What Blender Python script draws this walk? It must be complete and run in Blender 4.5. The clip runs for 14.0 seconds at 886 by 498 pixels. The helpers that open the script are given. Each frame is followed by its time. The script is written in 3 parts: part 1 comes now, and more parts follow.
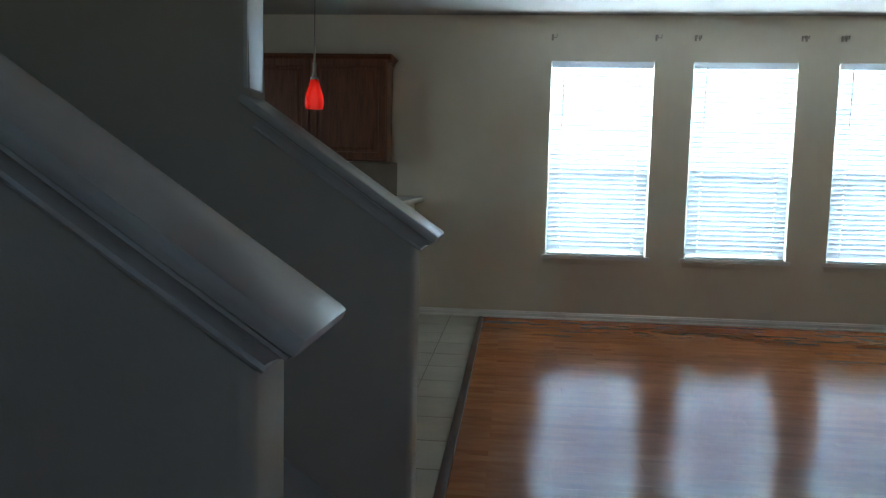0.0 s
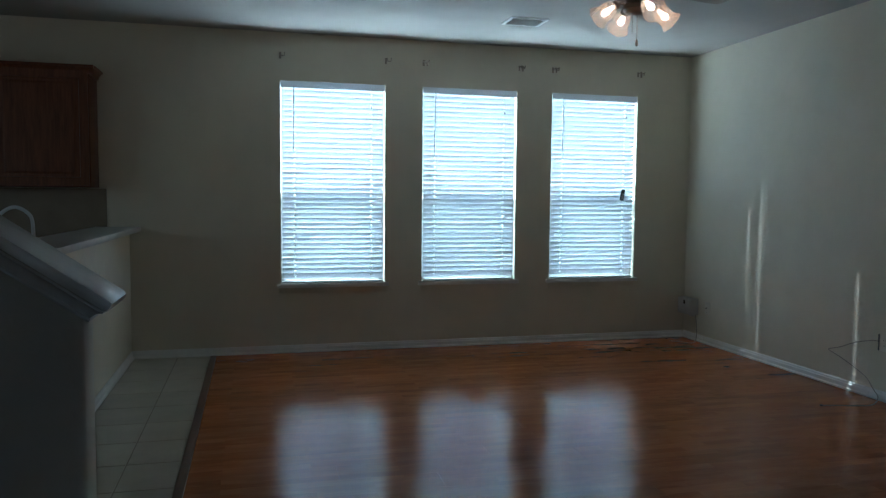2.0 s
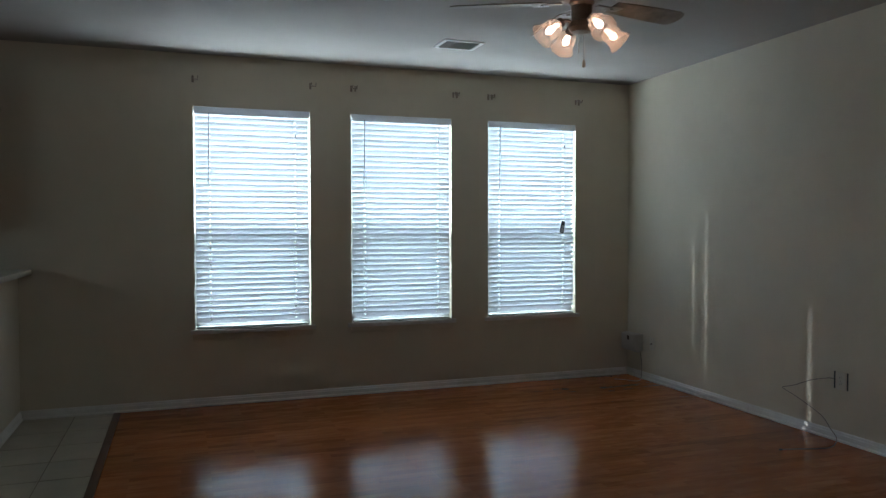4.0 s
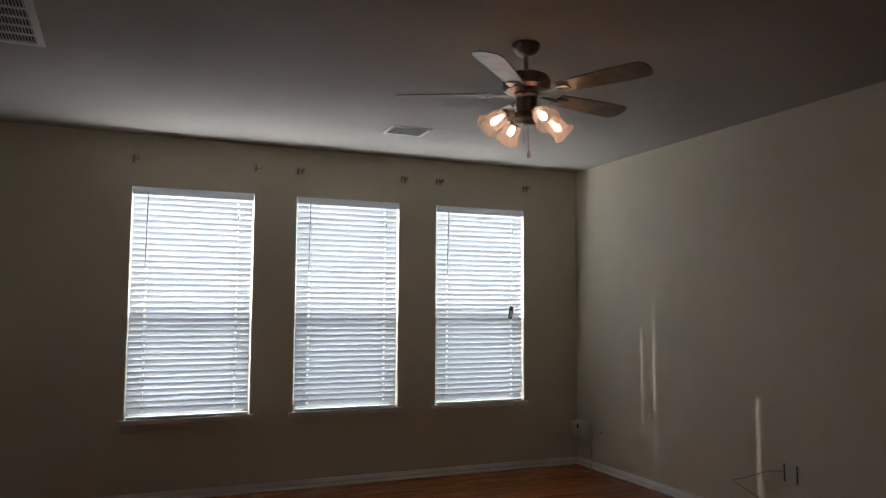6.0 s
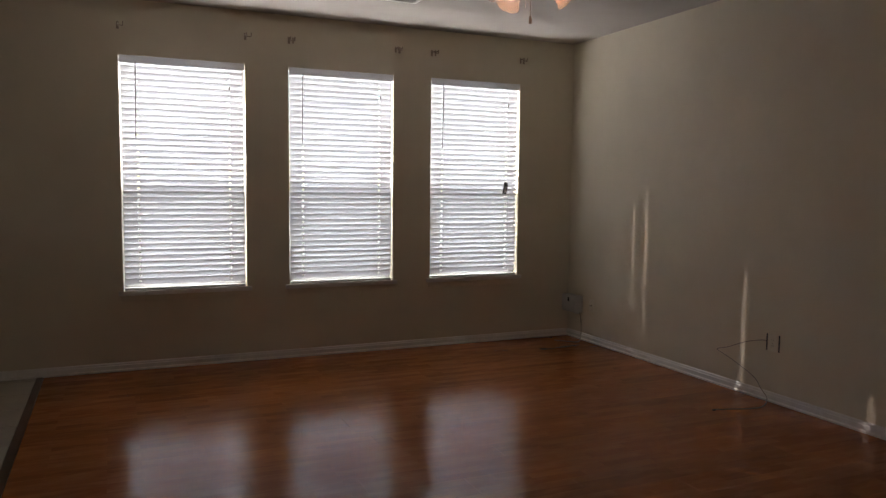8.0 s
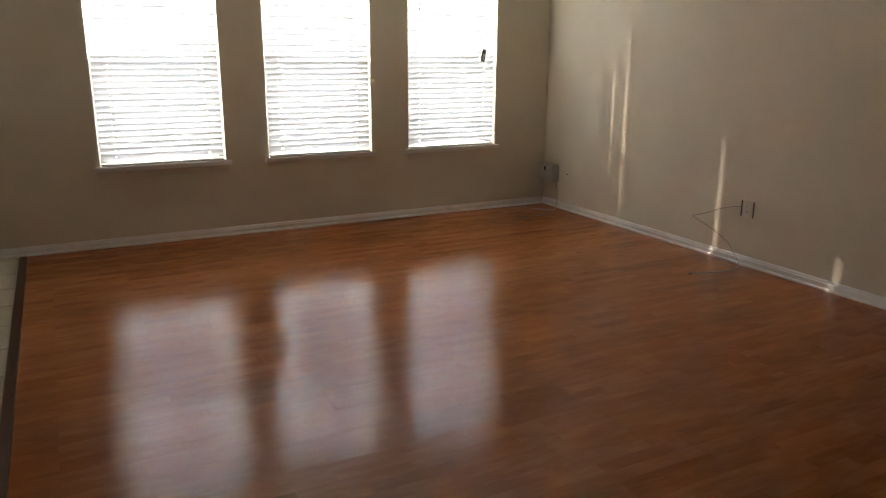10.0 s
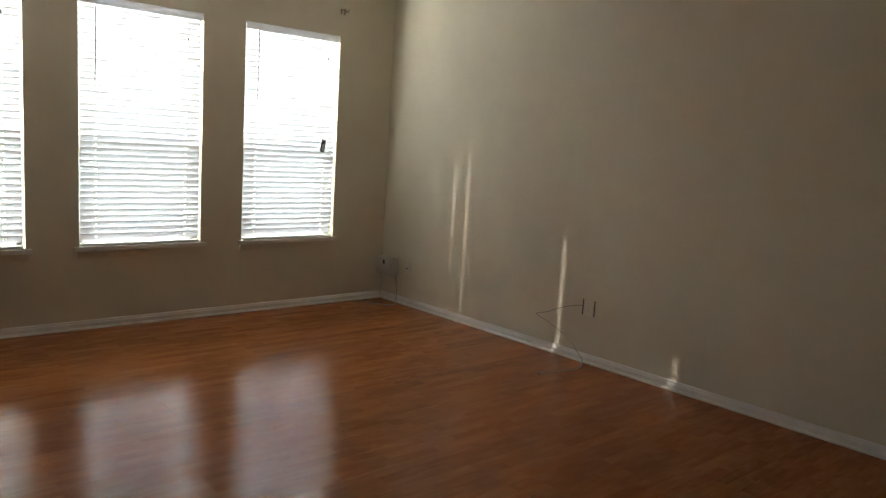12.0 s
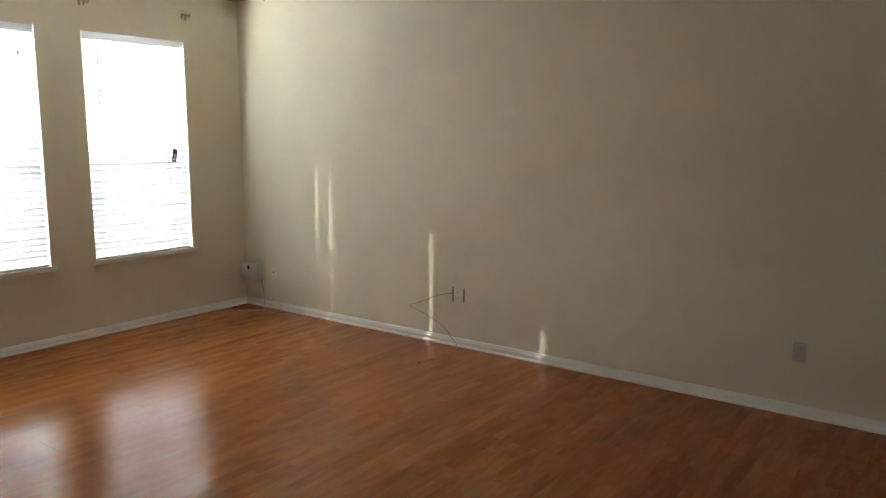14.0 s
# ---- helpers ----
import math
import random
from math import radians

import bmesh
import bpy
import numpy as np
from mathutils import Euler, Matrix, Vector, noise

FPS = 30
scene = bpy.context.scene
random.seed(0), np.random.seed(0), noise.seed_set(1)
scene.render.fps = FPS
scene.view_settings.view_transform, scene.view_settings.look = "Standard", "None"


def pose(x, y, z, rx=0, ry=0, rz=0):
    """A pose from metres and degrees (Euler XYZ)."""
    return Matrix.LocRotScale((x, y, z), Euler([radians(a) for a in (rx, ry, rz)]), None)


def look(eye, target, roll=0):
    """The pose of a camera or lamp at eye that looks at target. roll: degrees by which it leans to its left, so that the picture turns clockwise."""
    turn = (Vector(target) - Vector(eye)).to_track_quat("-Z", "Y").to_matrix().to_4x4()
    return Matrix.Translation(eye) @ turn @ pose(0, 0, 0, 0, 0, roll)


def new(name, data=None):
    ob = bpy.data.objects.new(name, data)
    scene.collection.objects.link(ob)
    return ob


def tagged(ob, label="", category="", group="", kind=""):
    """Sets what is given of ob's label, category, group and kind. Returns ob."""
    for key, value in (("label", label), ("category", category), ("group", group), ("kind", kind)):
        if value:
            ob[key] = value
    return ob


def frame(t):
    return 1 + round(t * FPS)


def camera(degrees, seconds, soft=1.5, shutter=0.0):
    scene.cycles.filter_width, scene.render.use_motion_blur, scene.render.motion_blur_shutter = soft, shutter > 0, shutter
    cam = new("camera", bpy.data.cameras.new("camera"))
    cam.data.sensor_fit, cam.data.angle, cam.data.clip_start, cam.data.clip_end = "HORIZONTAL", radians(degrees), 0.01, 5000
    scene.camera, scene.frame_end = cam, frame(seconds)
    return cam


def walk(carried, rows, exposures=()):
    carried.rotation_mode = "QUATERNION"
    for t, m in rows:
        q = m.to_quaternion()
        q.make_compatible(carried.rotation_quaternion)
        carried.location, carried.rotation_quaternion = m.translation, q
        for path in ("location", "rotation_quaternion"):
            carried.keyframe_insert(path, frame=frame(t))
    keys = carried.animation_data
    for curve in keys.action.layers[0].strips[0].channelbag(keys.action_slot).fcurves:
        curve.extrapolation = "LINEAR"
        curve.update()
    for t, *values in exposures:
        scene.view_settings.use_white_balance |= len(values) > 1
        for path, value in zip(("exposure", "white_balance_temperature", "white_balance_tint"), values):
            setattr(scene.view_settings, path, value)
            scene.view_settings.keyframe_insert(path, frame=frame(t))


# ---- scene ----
cam = camera(61.5, 14.0, soft=1.3)
PATH = [
    (0, (-4.22, -6.857, 1.29), (-4.404, -4.875, 1.096), 1.3),
    (0.5, (-4.216, -6.809, 1.305), (-4.043, -4.828, 1.099), 0.8),
    (1, (-4.211, -6.783, 1.308), (-3.824, -4.83, 1.118), 0.5),
    (1.5, (-4.183, -6.658, 1.328), (-3.722, -4.719, 1.163), 0.4),
    (2, (-4.136, -6.541, 1.346), (-3.646, -4.607, 1.212), 0.5),
    (2.5, (-4.116, -6.449, 1.335), (-3.589, -4.522, 1.24), 0.5),
    (3, (-4.101, -6.307, 1.365), (-3.52, -4.395, 1.292), 0.3),
    (5.5, (-3.918, -6.007, 1.393), (-3.164, -4.156, 1.463), -0.0),
    (6, (-3.943, -6.015, 1.434), (-3.161, -4.182, 1.593), 0.3),
    (6.5, (-3.956, -6.028, 1.403), (-3.159, -4.205, 1.601), 0.5),
    (7, (-3.946, -6.016, 1.403), (-3.145, -4.188, 1.54), 0.7),
    (7.5, (-3.925, -6.0, 1.395), (-3.126, -4.166, 1.392), 0.7),
    (8, (-3.969, -5.997, 1.39), (-3.163, -4.174, 1.228), 0.6),
    (8.5, (-3.994, -6.011, 1.406), (-3.198, -4.206, 1.074), 0.3),
    (8.7, (-3.994, -6.023, 1.408), (-3.206, -4.228, 1.009), 0.1),
    (10.8, (-4.264, -5.827, 1.455), (-3.252, -4.18, 0.945), 1.6),
    (11, (-4.258, -5.797, 1.455), (-3.201, -4.163, 0.994), 1.8),
    (11.5, (-4.257, -5.721, 1.423), (-3.076, -4.144, 1.081), 2.8),
    (12, (-4.209, -5.588, 1.468), (-2.892, -4.107, 1.192), 3.5),
    (12.5, (-4.164, -5.579, 1.492), (-2.738, -4.197, 1.257), 3.1),
    (13, (-4.303, -5.588, 1.505), (-2.754, -4.346, 1.269), 2.3),
    (13.5, (-4.556, -5.604, 1.566), (-2.909, -4.504, 1.286), 1.45),
    (14, (-4.461, -5.564, 1.579), (-2.867, -4.395, 1.275), 0.15),
]
walk(cam, [(t, look(eye, target, roll)) for t, eye, target, roll in PATH],
     [(0, 1.36, 5350, 0), (0.5, 0.77, 5200, -3), (1.5, 0.42, 5100, -4), (2.5, 0.26, 5150, -2), (3, 0.23, 5300, 0), (5.5, 0.0, 6550, 14), (7.5, -0.05, 7350, 23),
      (8.5, 0.34, 7650, 25), (11, 1.6, 7800, 13), (11.5, 1.15, 7700, 14), (12.5, 1.0, 7300, 8), (13.5, 1.74, 7050, 6), (14, 1.85, 7150, 7)])

# ---- world, sun and lamps ----
SUN = Vector((-0.60, 1.0, 0.641)).normalized()
world = bpy.data.worlds.new("world")
scene.world = world
world.use_nodes = True
wn = world.node_tree.nodes
sky = wn.new("ShaderNodeTexSky")
sky.sky_type = "NISHITA"
sky.sun_disc = False
sky.sun_elevation = math.asin(SUN.z)
sky.sun_rotation = math.atan2(SUN.x, SUN.y)
world.node_tree.links.new(sky.outputs[0], wn["Background"].inputs[0])
wn["Background"].inputs[1].default_value = 0.12

sun = new("sun", bpy.data.lights.new("sun", "SUN"))
sun.data.energy, sun.data.angle, sun.data.color = 4.2, radians(0.4), (1.0, 0.97, 0.92)
sun.matrix_world = look(SUN * 20, (0, 0, 0))

CEIL = 2.74
WINDOWS = [(-3.917, -3.014), (-2.676, -1.788), (-1.444, -0.567)]
# Span of an unseen opening, added in the west wall for fill light.
KITCHEN_FILL_Y = (-3.6, -2.2)
# Span of the made-up slot in the south wall, for fill.
REAR_FILL_X = (-3.4, -2.2)
SILL, HEAD = 0.588, 2.340
for n, (a, b) in enumerate(WINDOWS):
    lamp = new("window_daylight", bpy.data.lights.new("window_daylight", "AREA"))
    lamp.data.shape, lamp.data.size, lamp.data.size_y = "RECTANGLE", b - a, HEAD - SILL
    lamp.data.energy, lamp.data.color = 110, (0.90, 0.96, 1.0)
    lamp.matrix_world = look(((a + b) / 2, 0.26, (SILL + HEAD) / 2), ((a + b) / 2, -3, (SILL + HEAD) / 2))


# Added fill lamp for the east wall; no kitchen window is known.
kitchen = new("kitchen_fill_light", bpy.data.lights.new("kitchen_fill_light", "AREA"))
kitchen.data.shape, kitchen.data.size, kitchen.data.size_y = "RECTANGLE", KITCHEN_FILL_Y[1] - KITCHEN_FILL_Y[0], 0.9
kitchen.data.energy, kitchen.data.color = 4.5, (0.95, 0.97, 1.0)
kitchen.matrix_world = look((-8.37, sum(KITCHEN_FILL_Y) / 2, 1.65), (-5, sum(KITCHEN_FILL_Y) / 2, 1.65))

# Warm fill lamp added out of view to lift the stair walls.
rear_fill = new("rear_fill_light", bpy.data.lights.new("rear_fill_light", "AREA"))
rear_fill.data.shape, rear_fill.data.size, rear_fill.data.size_y = "RECTANGLE", REAR_FILL_X[1] - REAR_FILL_X[0], 0.55
rear_fill.data.energy, rear_fill.data.color = 0.9, (1.0, 0.84, 0.66)
rear_fill.matrix_world = look((sum(REAR_FILL_X) / 2, -9.37, 2.1), (sum(REAR_FILL_X) / 2, -5, 2.1))

# ---- materials ----
class Mat:
    """A node material under construction."""

    def __init__(self, name, colour, rough=0.6, metal=0.0, **more):
        self.m = bpy.data.materials.new(name)
        self.m.use_nodes = True
        self.t = self.m.node_tree
        self.b = self.t.nodes["Principled BSDF"]
        self.b.inputs["Base Color"].default_value = (*colour, 1)
        self.b.inputs["Roughness"].default_value = rough
        self.b.inputs["Metallic"].default_value = metal
        for key, value in more.items():
            self.b.inputs[key.replace("_", " ")].default_value = value

    def n(self, kind, **values):
        node = self.t.nodes.new("ShaderNode" + kind)
        for key, value in values.items():
            node.inputs[key.replace("_", " ")].default_value = value
        return node

    def link(self, a, b):
        self.t.links.new(a, b)

    def place(self, scale=(1, 1, 1), world_space=True):
        """Coordinates in metres."""
        mp = self.n("Mapping")
        mp.inputs["Scale"].default_value = scale
        if world_space:
            self.link(self.n("NewGeometry").outputs["Position"], mp.inputs[0])
        else:
            self.link(self.n("TexCoord").outputs["Object"], mp.inputs[0])
        return mp.outputs[0]

    def noise(self, coords, scale, detail=3.0, rough=0.55):
        nz = self.n("TexNoise", Scale=scale, Detail=detail, Roughness=rough)
        self.link(coords, nz.inputs["Vector"])
        return nz.outputs["Fac"]

    def ramp(self, fac, stops):
        r = self.n("ValToRGB")
        r.color_ramp.elements[0].position, r.color_ramp.elements[0].color = stops[0][0], (*stops[0][1], 1)
        r.color_ramp.elements[1].position, r.color_ramp.elements[1].color = stops[-1][0], (*stops[-1][1], 1)
        for p, c in stops[1:-1]:
            r.color_ramp.elements.new(p).color = (*c, 1)
        self.link(fac, r.inputs[0])
        return r.outputs[0]

    def mix(self, fac, a, b, mode="MIX"):
        m = self.t.nodes.new("ShaderNodeMix")
        m.data_type, m.blend_type = "RGBA", mode
        for sock, val in ((m.inputs[0], fac), (m.inputs[6], a), (m.inputs[7], b)):
            if isinstance(val, (int, float)):
                sock.default_value = val
            elif isinstance(val, tuple):
                sock.default_value = (*val, 1)
            else:
                self.link(val, sock)
        return m.outputs[2]

    def bump(self, height, strength=0.2, distance=0.001):
        b = self.n("Bump", Strength=strength, Distance=distance)
        if "Normal" in self.b.inputs and self.b.inputs["Normal"].is_linked:
            self.link(self.b.inputs["Normal"].links[0].from_socket, b.inputs["Normal"])
        self.link(height, b.inputs["Height"])
        self.link(b.outputs[0], self.b.inputs["Normal"])

    def colour(self, sock):
        self.link(sock, self.b.inputs["Base Color"])

    def roughness(self, fac, lo, hi):
        mr = self.n("MapRange")
        mr.inputs["To Min"].default_value, mr.inputs["To Max"].default_value = lo, hi
        self.link(fac, mr.inputs["Value"])
        self.link(mr.outputs[0], self.b.inputs["Roughness"])


def plaster(name, colour, rough=0.75, amount=0.35):
    """Painted drywall with an orange-peel texture."""
    m = Mat(name, colour, rough)
    p = m.place()
    big, mid = m.noise(p, 0.9, 4), m.noise(p, 5, 3)
    dark = tuple(c * 0.9 for c in colour)
    c = m.mix(m.ramp(big, [(0.35, (0, 0, 0)), (0.7, (1, 1, 1))]), dark, colour)
    m.colour(m.mix(m.ramp(mid, [(0.45, (0, 0, 0)), (0.75, (0.35, 0.35, 0.35))]), c, tuple(x * 0.86 for x in colour)))
    m.bump(m.noise(p, 120, 3), amount, 0.0015)
    m.bump(m.noise(p, 28, 2), amount * 0.6, 0.003)
    m.roughness(mid, rough - 0.08, min(1, rough + 0.08))
    return m.m


def paint(name, colour, rough=0.35):
    m = Mat(name, colour, rough)
    p = m.place()
    n = m.noise(p, 7, 4)
    m.colour(m.mix(m.ramp(n, [(0.4, (0, 0, 0)), (0.8, (1, 1, 1))]), colour, tuple(c * 0.88 for c in colour)))
    m.roughness(m.noise(p, 30, 3), rough - 0.08, rough + 0.12)
    m.bump(m.noise(p, 60, 2), 0.08, 0.001)
    return m.m


def laminate(name):
    """Three-strip laminate: warm oak blocks with streaky grain, satin gloss."""
    m = Mat(name, (0.3, 0.12, 0.05), 0.3)
    p = m.place()
    oi = m.n("ObjectInfo")
    br = m.n("TexBrick", Scale=1.0, Mortar_Size=0.0009, Brick_Width=0.43, Row_Height=0.0635, Bias=0.0)
    br.offset, br.squash = 0.37, 1.0
    br.inputs["Color1"].default_value = (0, 0, 0, 1)
    br.inputs["Color2"].default_value = (1, 1, 1, 1)
    br.inputs["Mortar"].default_value = (0.3, 0.3, 0.3, 1)
    m.link(p, br.inputs["Vector"])
    tone = m.ramp(br.outputs["Color"], [(0.0, (0.31, 0.090, 0.022)), (0.5, (0.37, 0.114, 0.028)), (1.0, (0.43, 0.145, 0.038))])
    shift = m.n("VectorMath")
    shift.operation = "ADD"
    m.link(p, shift.inputs[0])
    sc = m.n("VectorMath")
    sc.operation = "SCALE"
    m.link(br.outputs["Color"], sc.inputs[0])
    sc.inputs["Scale"].default_value = 7.0
    m.link(sc.outputs[0], shift.inputs[1])
    st = m.n("Mapping")
    st.inputs["Scale"].default_value = (2.6, 15, 1)
    m.link(shift.outputs[0], st.inputs[0])
    streak = m.noise(st.outputs[0], 2.4, 6, 0.62)
    st2 = m.n("Mapping")
    st2.inputs["Scale"].default_value = (5, 90, 1)
    m.link(shift.outputs[0], st2.inputs[0])
    fine = m.noise(st2.outputs[0], 2.0, 4, 0.6)
    c = m.mix(m.ramp(streak, [(0.36, (0.24, 0.24, 0.24)), (0.60, (0, 0, 0))]), tone, (0.18, 0.056, 0.017))
    c = m.mix(m.ramp(fine, [(0.42, (0.08, 0.08, 0.08)), (0.6, (0, 0, 0))]), c, (0.14, 0.042, 0.014))
    blotch = m.n("Mapping")
    blotch.inputs["Scale"].default_value = (5, 16, 1)
    m.link(shift.outputs[0], blotch.inputs[0])
    c = m.mix(m.ramp(m.noise(blotch.outputs[0], 1.0, 3, 0.5), [(0.45, (0, 0, 0)), (0.68, (0.45, 0.45, 0.45))]), c, (0.52, 0.20, 0.062))
    hs = m.n("HueSaturation")
    mr = m.n("MapRange")
    mr.inputs["To Min"].default_value, mr.inputs["To Max"].default_value = 0.90, 1.10
    m.link(oi.outputs["Random"], mr.inputs["Value"])
    m.link(mr.outputs[0], hs.inputs["Value"])
    m.link(c, hs.inputs["Color"])
    m.colour(hs.outputs[0])
    m.roughness(m.noise(p, 2.2, 5), 0.15, 0.22)
    m.b.inputs["Specular IOR Level"].default_value = 0.30
    m.bump(fine, 0.01, 0.0002)
    m.bump(m.noise(p, 3.0, 2), 0.012, 0.002)
    return m.m


def ceramic(name, colour):
    m = Mat(name, colour, 0.35)
    p = m.place()
    oi = m.n("ObjectInfo")
    cloud = m.noise(p, 4, 6)
    c = m.mix(m.ramp(cloud, [(0.35, (0, 0, 0)), (0.7, (1, 1, 1))]), tuple(x * 0.78 for x in colour), colour)
    hs = m.n("HueSaturation")
    mr = m.n("MapRange")
    mr.inputs["To Min"].default_value, mr.inputs["To Max"].default_value = 0.92, 1.07
    m.link(oi.outputs["Random"], mr.inputs["Value"])
    m.link(mr.outputs[0], hs.inputs["Value"])
    m.link(c, hs.inputs["Color"])
    m.colour(hs.outputs[0])
    m.roughness(cloud, 0.25, 0.42)
    m.bump(m.noise(p, 18, 4), 0.1, 0.001)
    return m.m


def stained(name, colour, axis=(14, 14, 1.2), rough=0.4):
    m = Mat(name, colour, rough)
    p = m.place(axis)
    g = m.noise(p, 4, 6, 0.6)
    m.colour(m.ramp(g, [(0.3, tuple(c * 0.55 for c in colour)), (0.55, colour), (0.75, tuple(c * 1.3 for c in colour))]))
    m.roughness(g, rough - 0.08, rough + 0.1)
    m.bump(g, 0.08, 0.0008)
    return m.m


def metal(name, colour, rough=0.3):
    m = Mat(name, colour, rough, 1.0)
    p = m.place()
    n = m.noise(p, 40, 4)
    m.roughness(n, rough - 0.08, rough + 0.12)
    m.colour(m.mix(m.ramp(n, [(0.4, (0, 0, 0)), (0.8, (1, 1, 1))]), colour, tuple(c * 0.75 for c in colour)))
    return m.m


def slat_vinyl(name):
    """White vinyl that lets some light through."""
    m = Mat(name, (0.82, 0.83, 0.84), 0.4)
    p = m.place()
    tr = m.n("BsdfTranslucent")
    tr.inputs[0].default_value = (0.80, 0.84, 0.90, 1)
    mx = m.n("MixShader")
    mx.inputs[0].default_value = 0.17
    m.roughness(m.noise(p, 20, 3), 0.32, 0.5)
    m.link(m.b.outputs[0], mx.inputs[1])
    m.link(tr.outputs[0], mx.inputs[2])
    m.link(mx.outputs[0], m.t.nodes["Material Output"].inputs[0])
    return m.m


def glass(name, tint=(1, 1, 1), rough=0.0):
    m = Mat(name, tint, rough)
    m.b.inputs["Transmission Weight"].default_value = 1.0
    m.b.inputs["IOR"].default_value = 1.45
    return m.m


def pane_glass(name):
    m = Mat(name, (1, 1, 1), 0.02)
    tr = m.n("BsdfTransparent")
    tr.inputs[0].default_value = (0.88, 0.95, 0.94, 1)
    gl = m.n("BsdfGlossy")
    gl.inputs["Roughness"].default_value = 0.02
    fr = m.n("Fresnel", IOR=1.5)
    mx = m.n("MixShader")
    m.link(fr.outputs[0], mx.inputs[0])
    m.link(tr.outputs[0], mx.inputs[1])
    m.link(gl.outputs[0], mx.inputs[2])
    m.link(mx.outputs[0], m.t.nodes["Material Output"].inputs[0])
    return m.m


def screen_mesh(name):
    m = Mat(name, (0.05, 0.06, 0.06), 0.7)
    tr = m.n("BsdfTransparent")
    mx = m.n("MixShader")
    mx.inputs[0].default_value = 0.26
    m.link(tr.outputs[0], mx.inputs[1])
    m.link(m.b.outputs[0], mx.inputs[2])
    m.link(mx.outputs[0], m.t.nodes["Material Output"].inputs[0])
    return m.m


def frosted(name, colour, through_part, glow=None, power=0.0):
    """Lamp glass: part diffuse, part translucent, part clear."""
    m = Mat(name, colour, 0.2)
    p = m.place()
    tr = m.n("BsdfTranslucent")
    tr.inputs[0].default_value = (*colour, 1)
    cl = m.n("BsdfTransparent")
    cl.inputs[0].default_value = (*[0.5 + 0.5 * c for c in colour], 1)
    a, b = m.n("MixShader"), m.n("MixShader")
    a.inputs[0].default_value = 0.6
    b.inputs[0].default_value = through_part
    m.link(m.b.outputs[0], a.inputs[1])
    m.link(tr.outputs[0], a.inputs[2])
    m.link(a.outputs[0], b.inputs[1])
    m.link(cl.outputs[0], b.inputs[2])
    m.bump(m.noise(p, 50, 2), 0.1, 0.001)
    m.link(b.outputs[0], m.t.nodes["Material Output"].inputs[0])
    return m.m


def glowing(name, colour, power):
    m = Mat(name, colour, 0.3)
    m.b.inputs["Emission Color"].default_value = (*colour, 1)
    m.b.inputs["Emission Strength"].default_value = power
    return m.m


WALL = plaster("wall_paint", (0.72, 0.66, 0.53))
WALL_IN = plaster("stair_wall_paint", (0.70, 0.66, 0.58))
# Darker than off-white paint: the ceiling's shade is put into the colour.
CEILING = plaster("ceiling_paint_shaded", (0.44, 0.41, 0.375), 0.9, 0.35)
WHITE = paint("white_trim_paint", (0.78, 0.77, 0.74))
CAP = paint("stair_cap_paint", (0.80, 0.79, 0.77), 0.2)
LAMINATE = laminate("oak_laminate")
EDGE = stained("transition_wood", (0.10, 0.035, 0.015), (1.5, 14, 14))
UNDER = Mat("underlay", (0.26, 0.10, 0.035), 0.8).m
GROUT = plaster("grout", (0.30, 0.27, 0.22), 0.9)
TILE = ceramic("floor_tile", (0.50, 0.46, 0.37))
SPLASH = ceramic("splash_tile", (0.34, 0.27, 0.19))
CABINET = stained("cabinet_wood", (0.16, 0.055, 0.022))
COUNTER = ceramic("bar_top_laminate", (0.56, 0.54, 0.50))
DARK_COUNTER = ceramic("worktop_laminate", (0.14, 0.11, 0.085))
SLAT = slat_vinyl("blind_vinyl")
RAILV = paint("blind_rail_vinyl", (0.80, 0.81, 0.82), 0.35)
VINYL = paint("window_vinyl", (0.74, 0.75, 0.74), 0.4)
PANE = pane_glass("window_glass")
SCREEN = screen_mesh("insect_screen")
CORD = Mat("cord", (0.10, 0.10, 0.11), 0.7).m
WAND = Mat("clear_wand", (0.18, 0.19, 0.2), 0.2).m
NICKEL = metal("brushed_nickel", (0.42, 0.38, 0.34), 0.32)
BRONZE = metal("fan_housing_metal", (0.36, 0.30, 0.25), 0.38)
BLADE = stained("fan_blade_wood", (0.25, 0.215, 0.175), (3, 3, 3), 0.35)
SHADE = frosted("shade_glass", (0.80, 0.72, 0.68), 0.80)
BULB = glowing("bulb_glow", (1.0, 0.80, 0.62), 7)
RED_GLASS = frosted("red_glass", (0.80, 0.03, 0.015), 0.02)
RED_BULB = glowing("pendant_bulb_glow", (1.0, 0.55, 0.40), 0.9)
DARK = Mat("dark_slot", (0.015, 0.015, 0.015), 0.8).m
GREY_PLASTIC = paint("grey_plastic", (0.56, 0.55, 0.53), 0.45)
DARK_PLASTIC = paint("dark_plastic", (0.06, 0.06, 0.065), 0.45)
OUTLET = paint("outlet_plastic", (0.50, 0.46, 0.42), 0.4)
IVORY = paint("plate_plastic", (0.72, 0.68, 0.58), 0.35)
CABLE = paint("cable_jacket", (0.30, 0.27, 0.23), 0.5)
CARPET = plaster("stair_carpet", (0.34, 0.29, 0.23), 0.95, 1.0)
GROUND = plaster("yard_ground", (0.30, 0.27, 0.20), 0.95, 1.0)
STUCCO = plaster("outer_wall", (0.45, 0.35, 0.27), 0.9, 1.0)


# ---- mesh helpers ----
def mesh_ob(name, verts, faces, material, parent=None, smooth=False):
    me = bpy.data.meshes.new(name)
    me.from_pydata([tuple(v) for v in verts], [], faces)
    me.materials.append(material)
    if smooth:
        me.polygons.foreach_set("use_smooth", [True] * len(me.polygons))
    me.update()
    ob = new(name, me)
    if parent:
        ob.parent = parent
    return ob


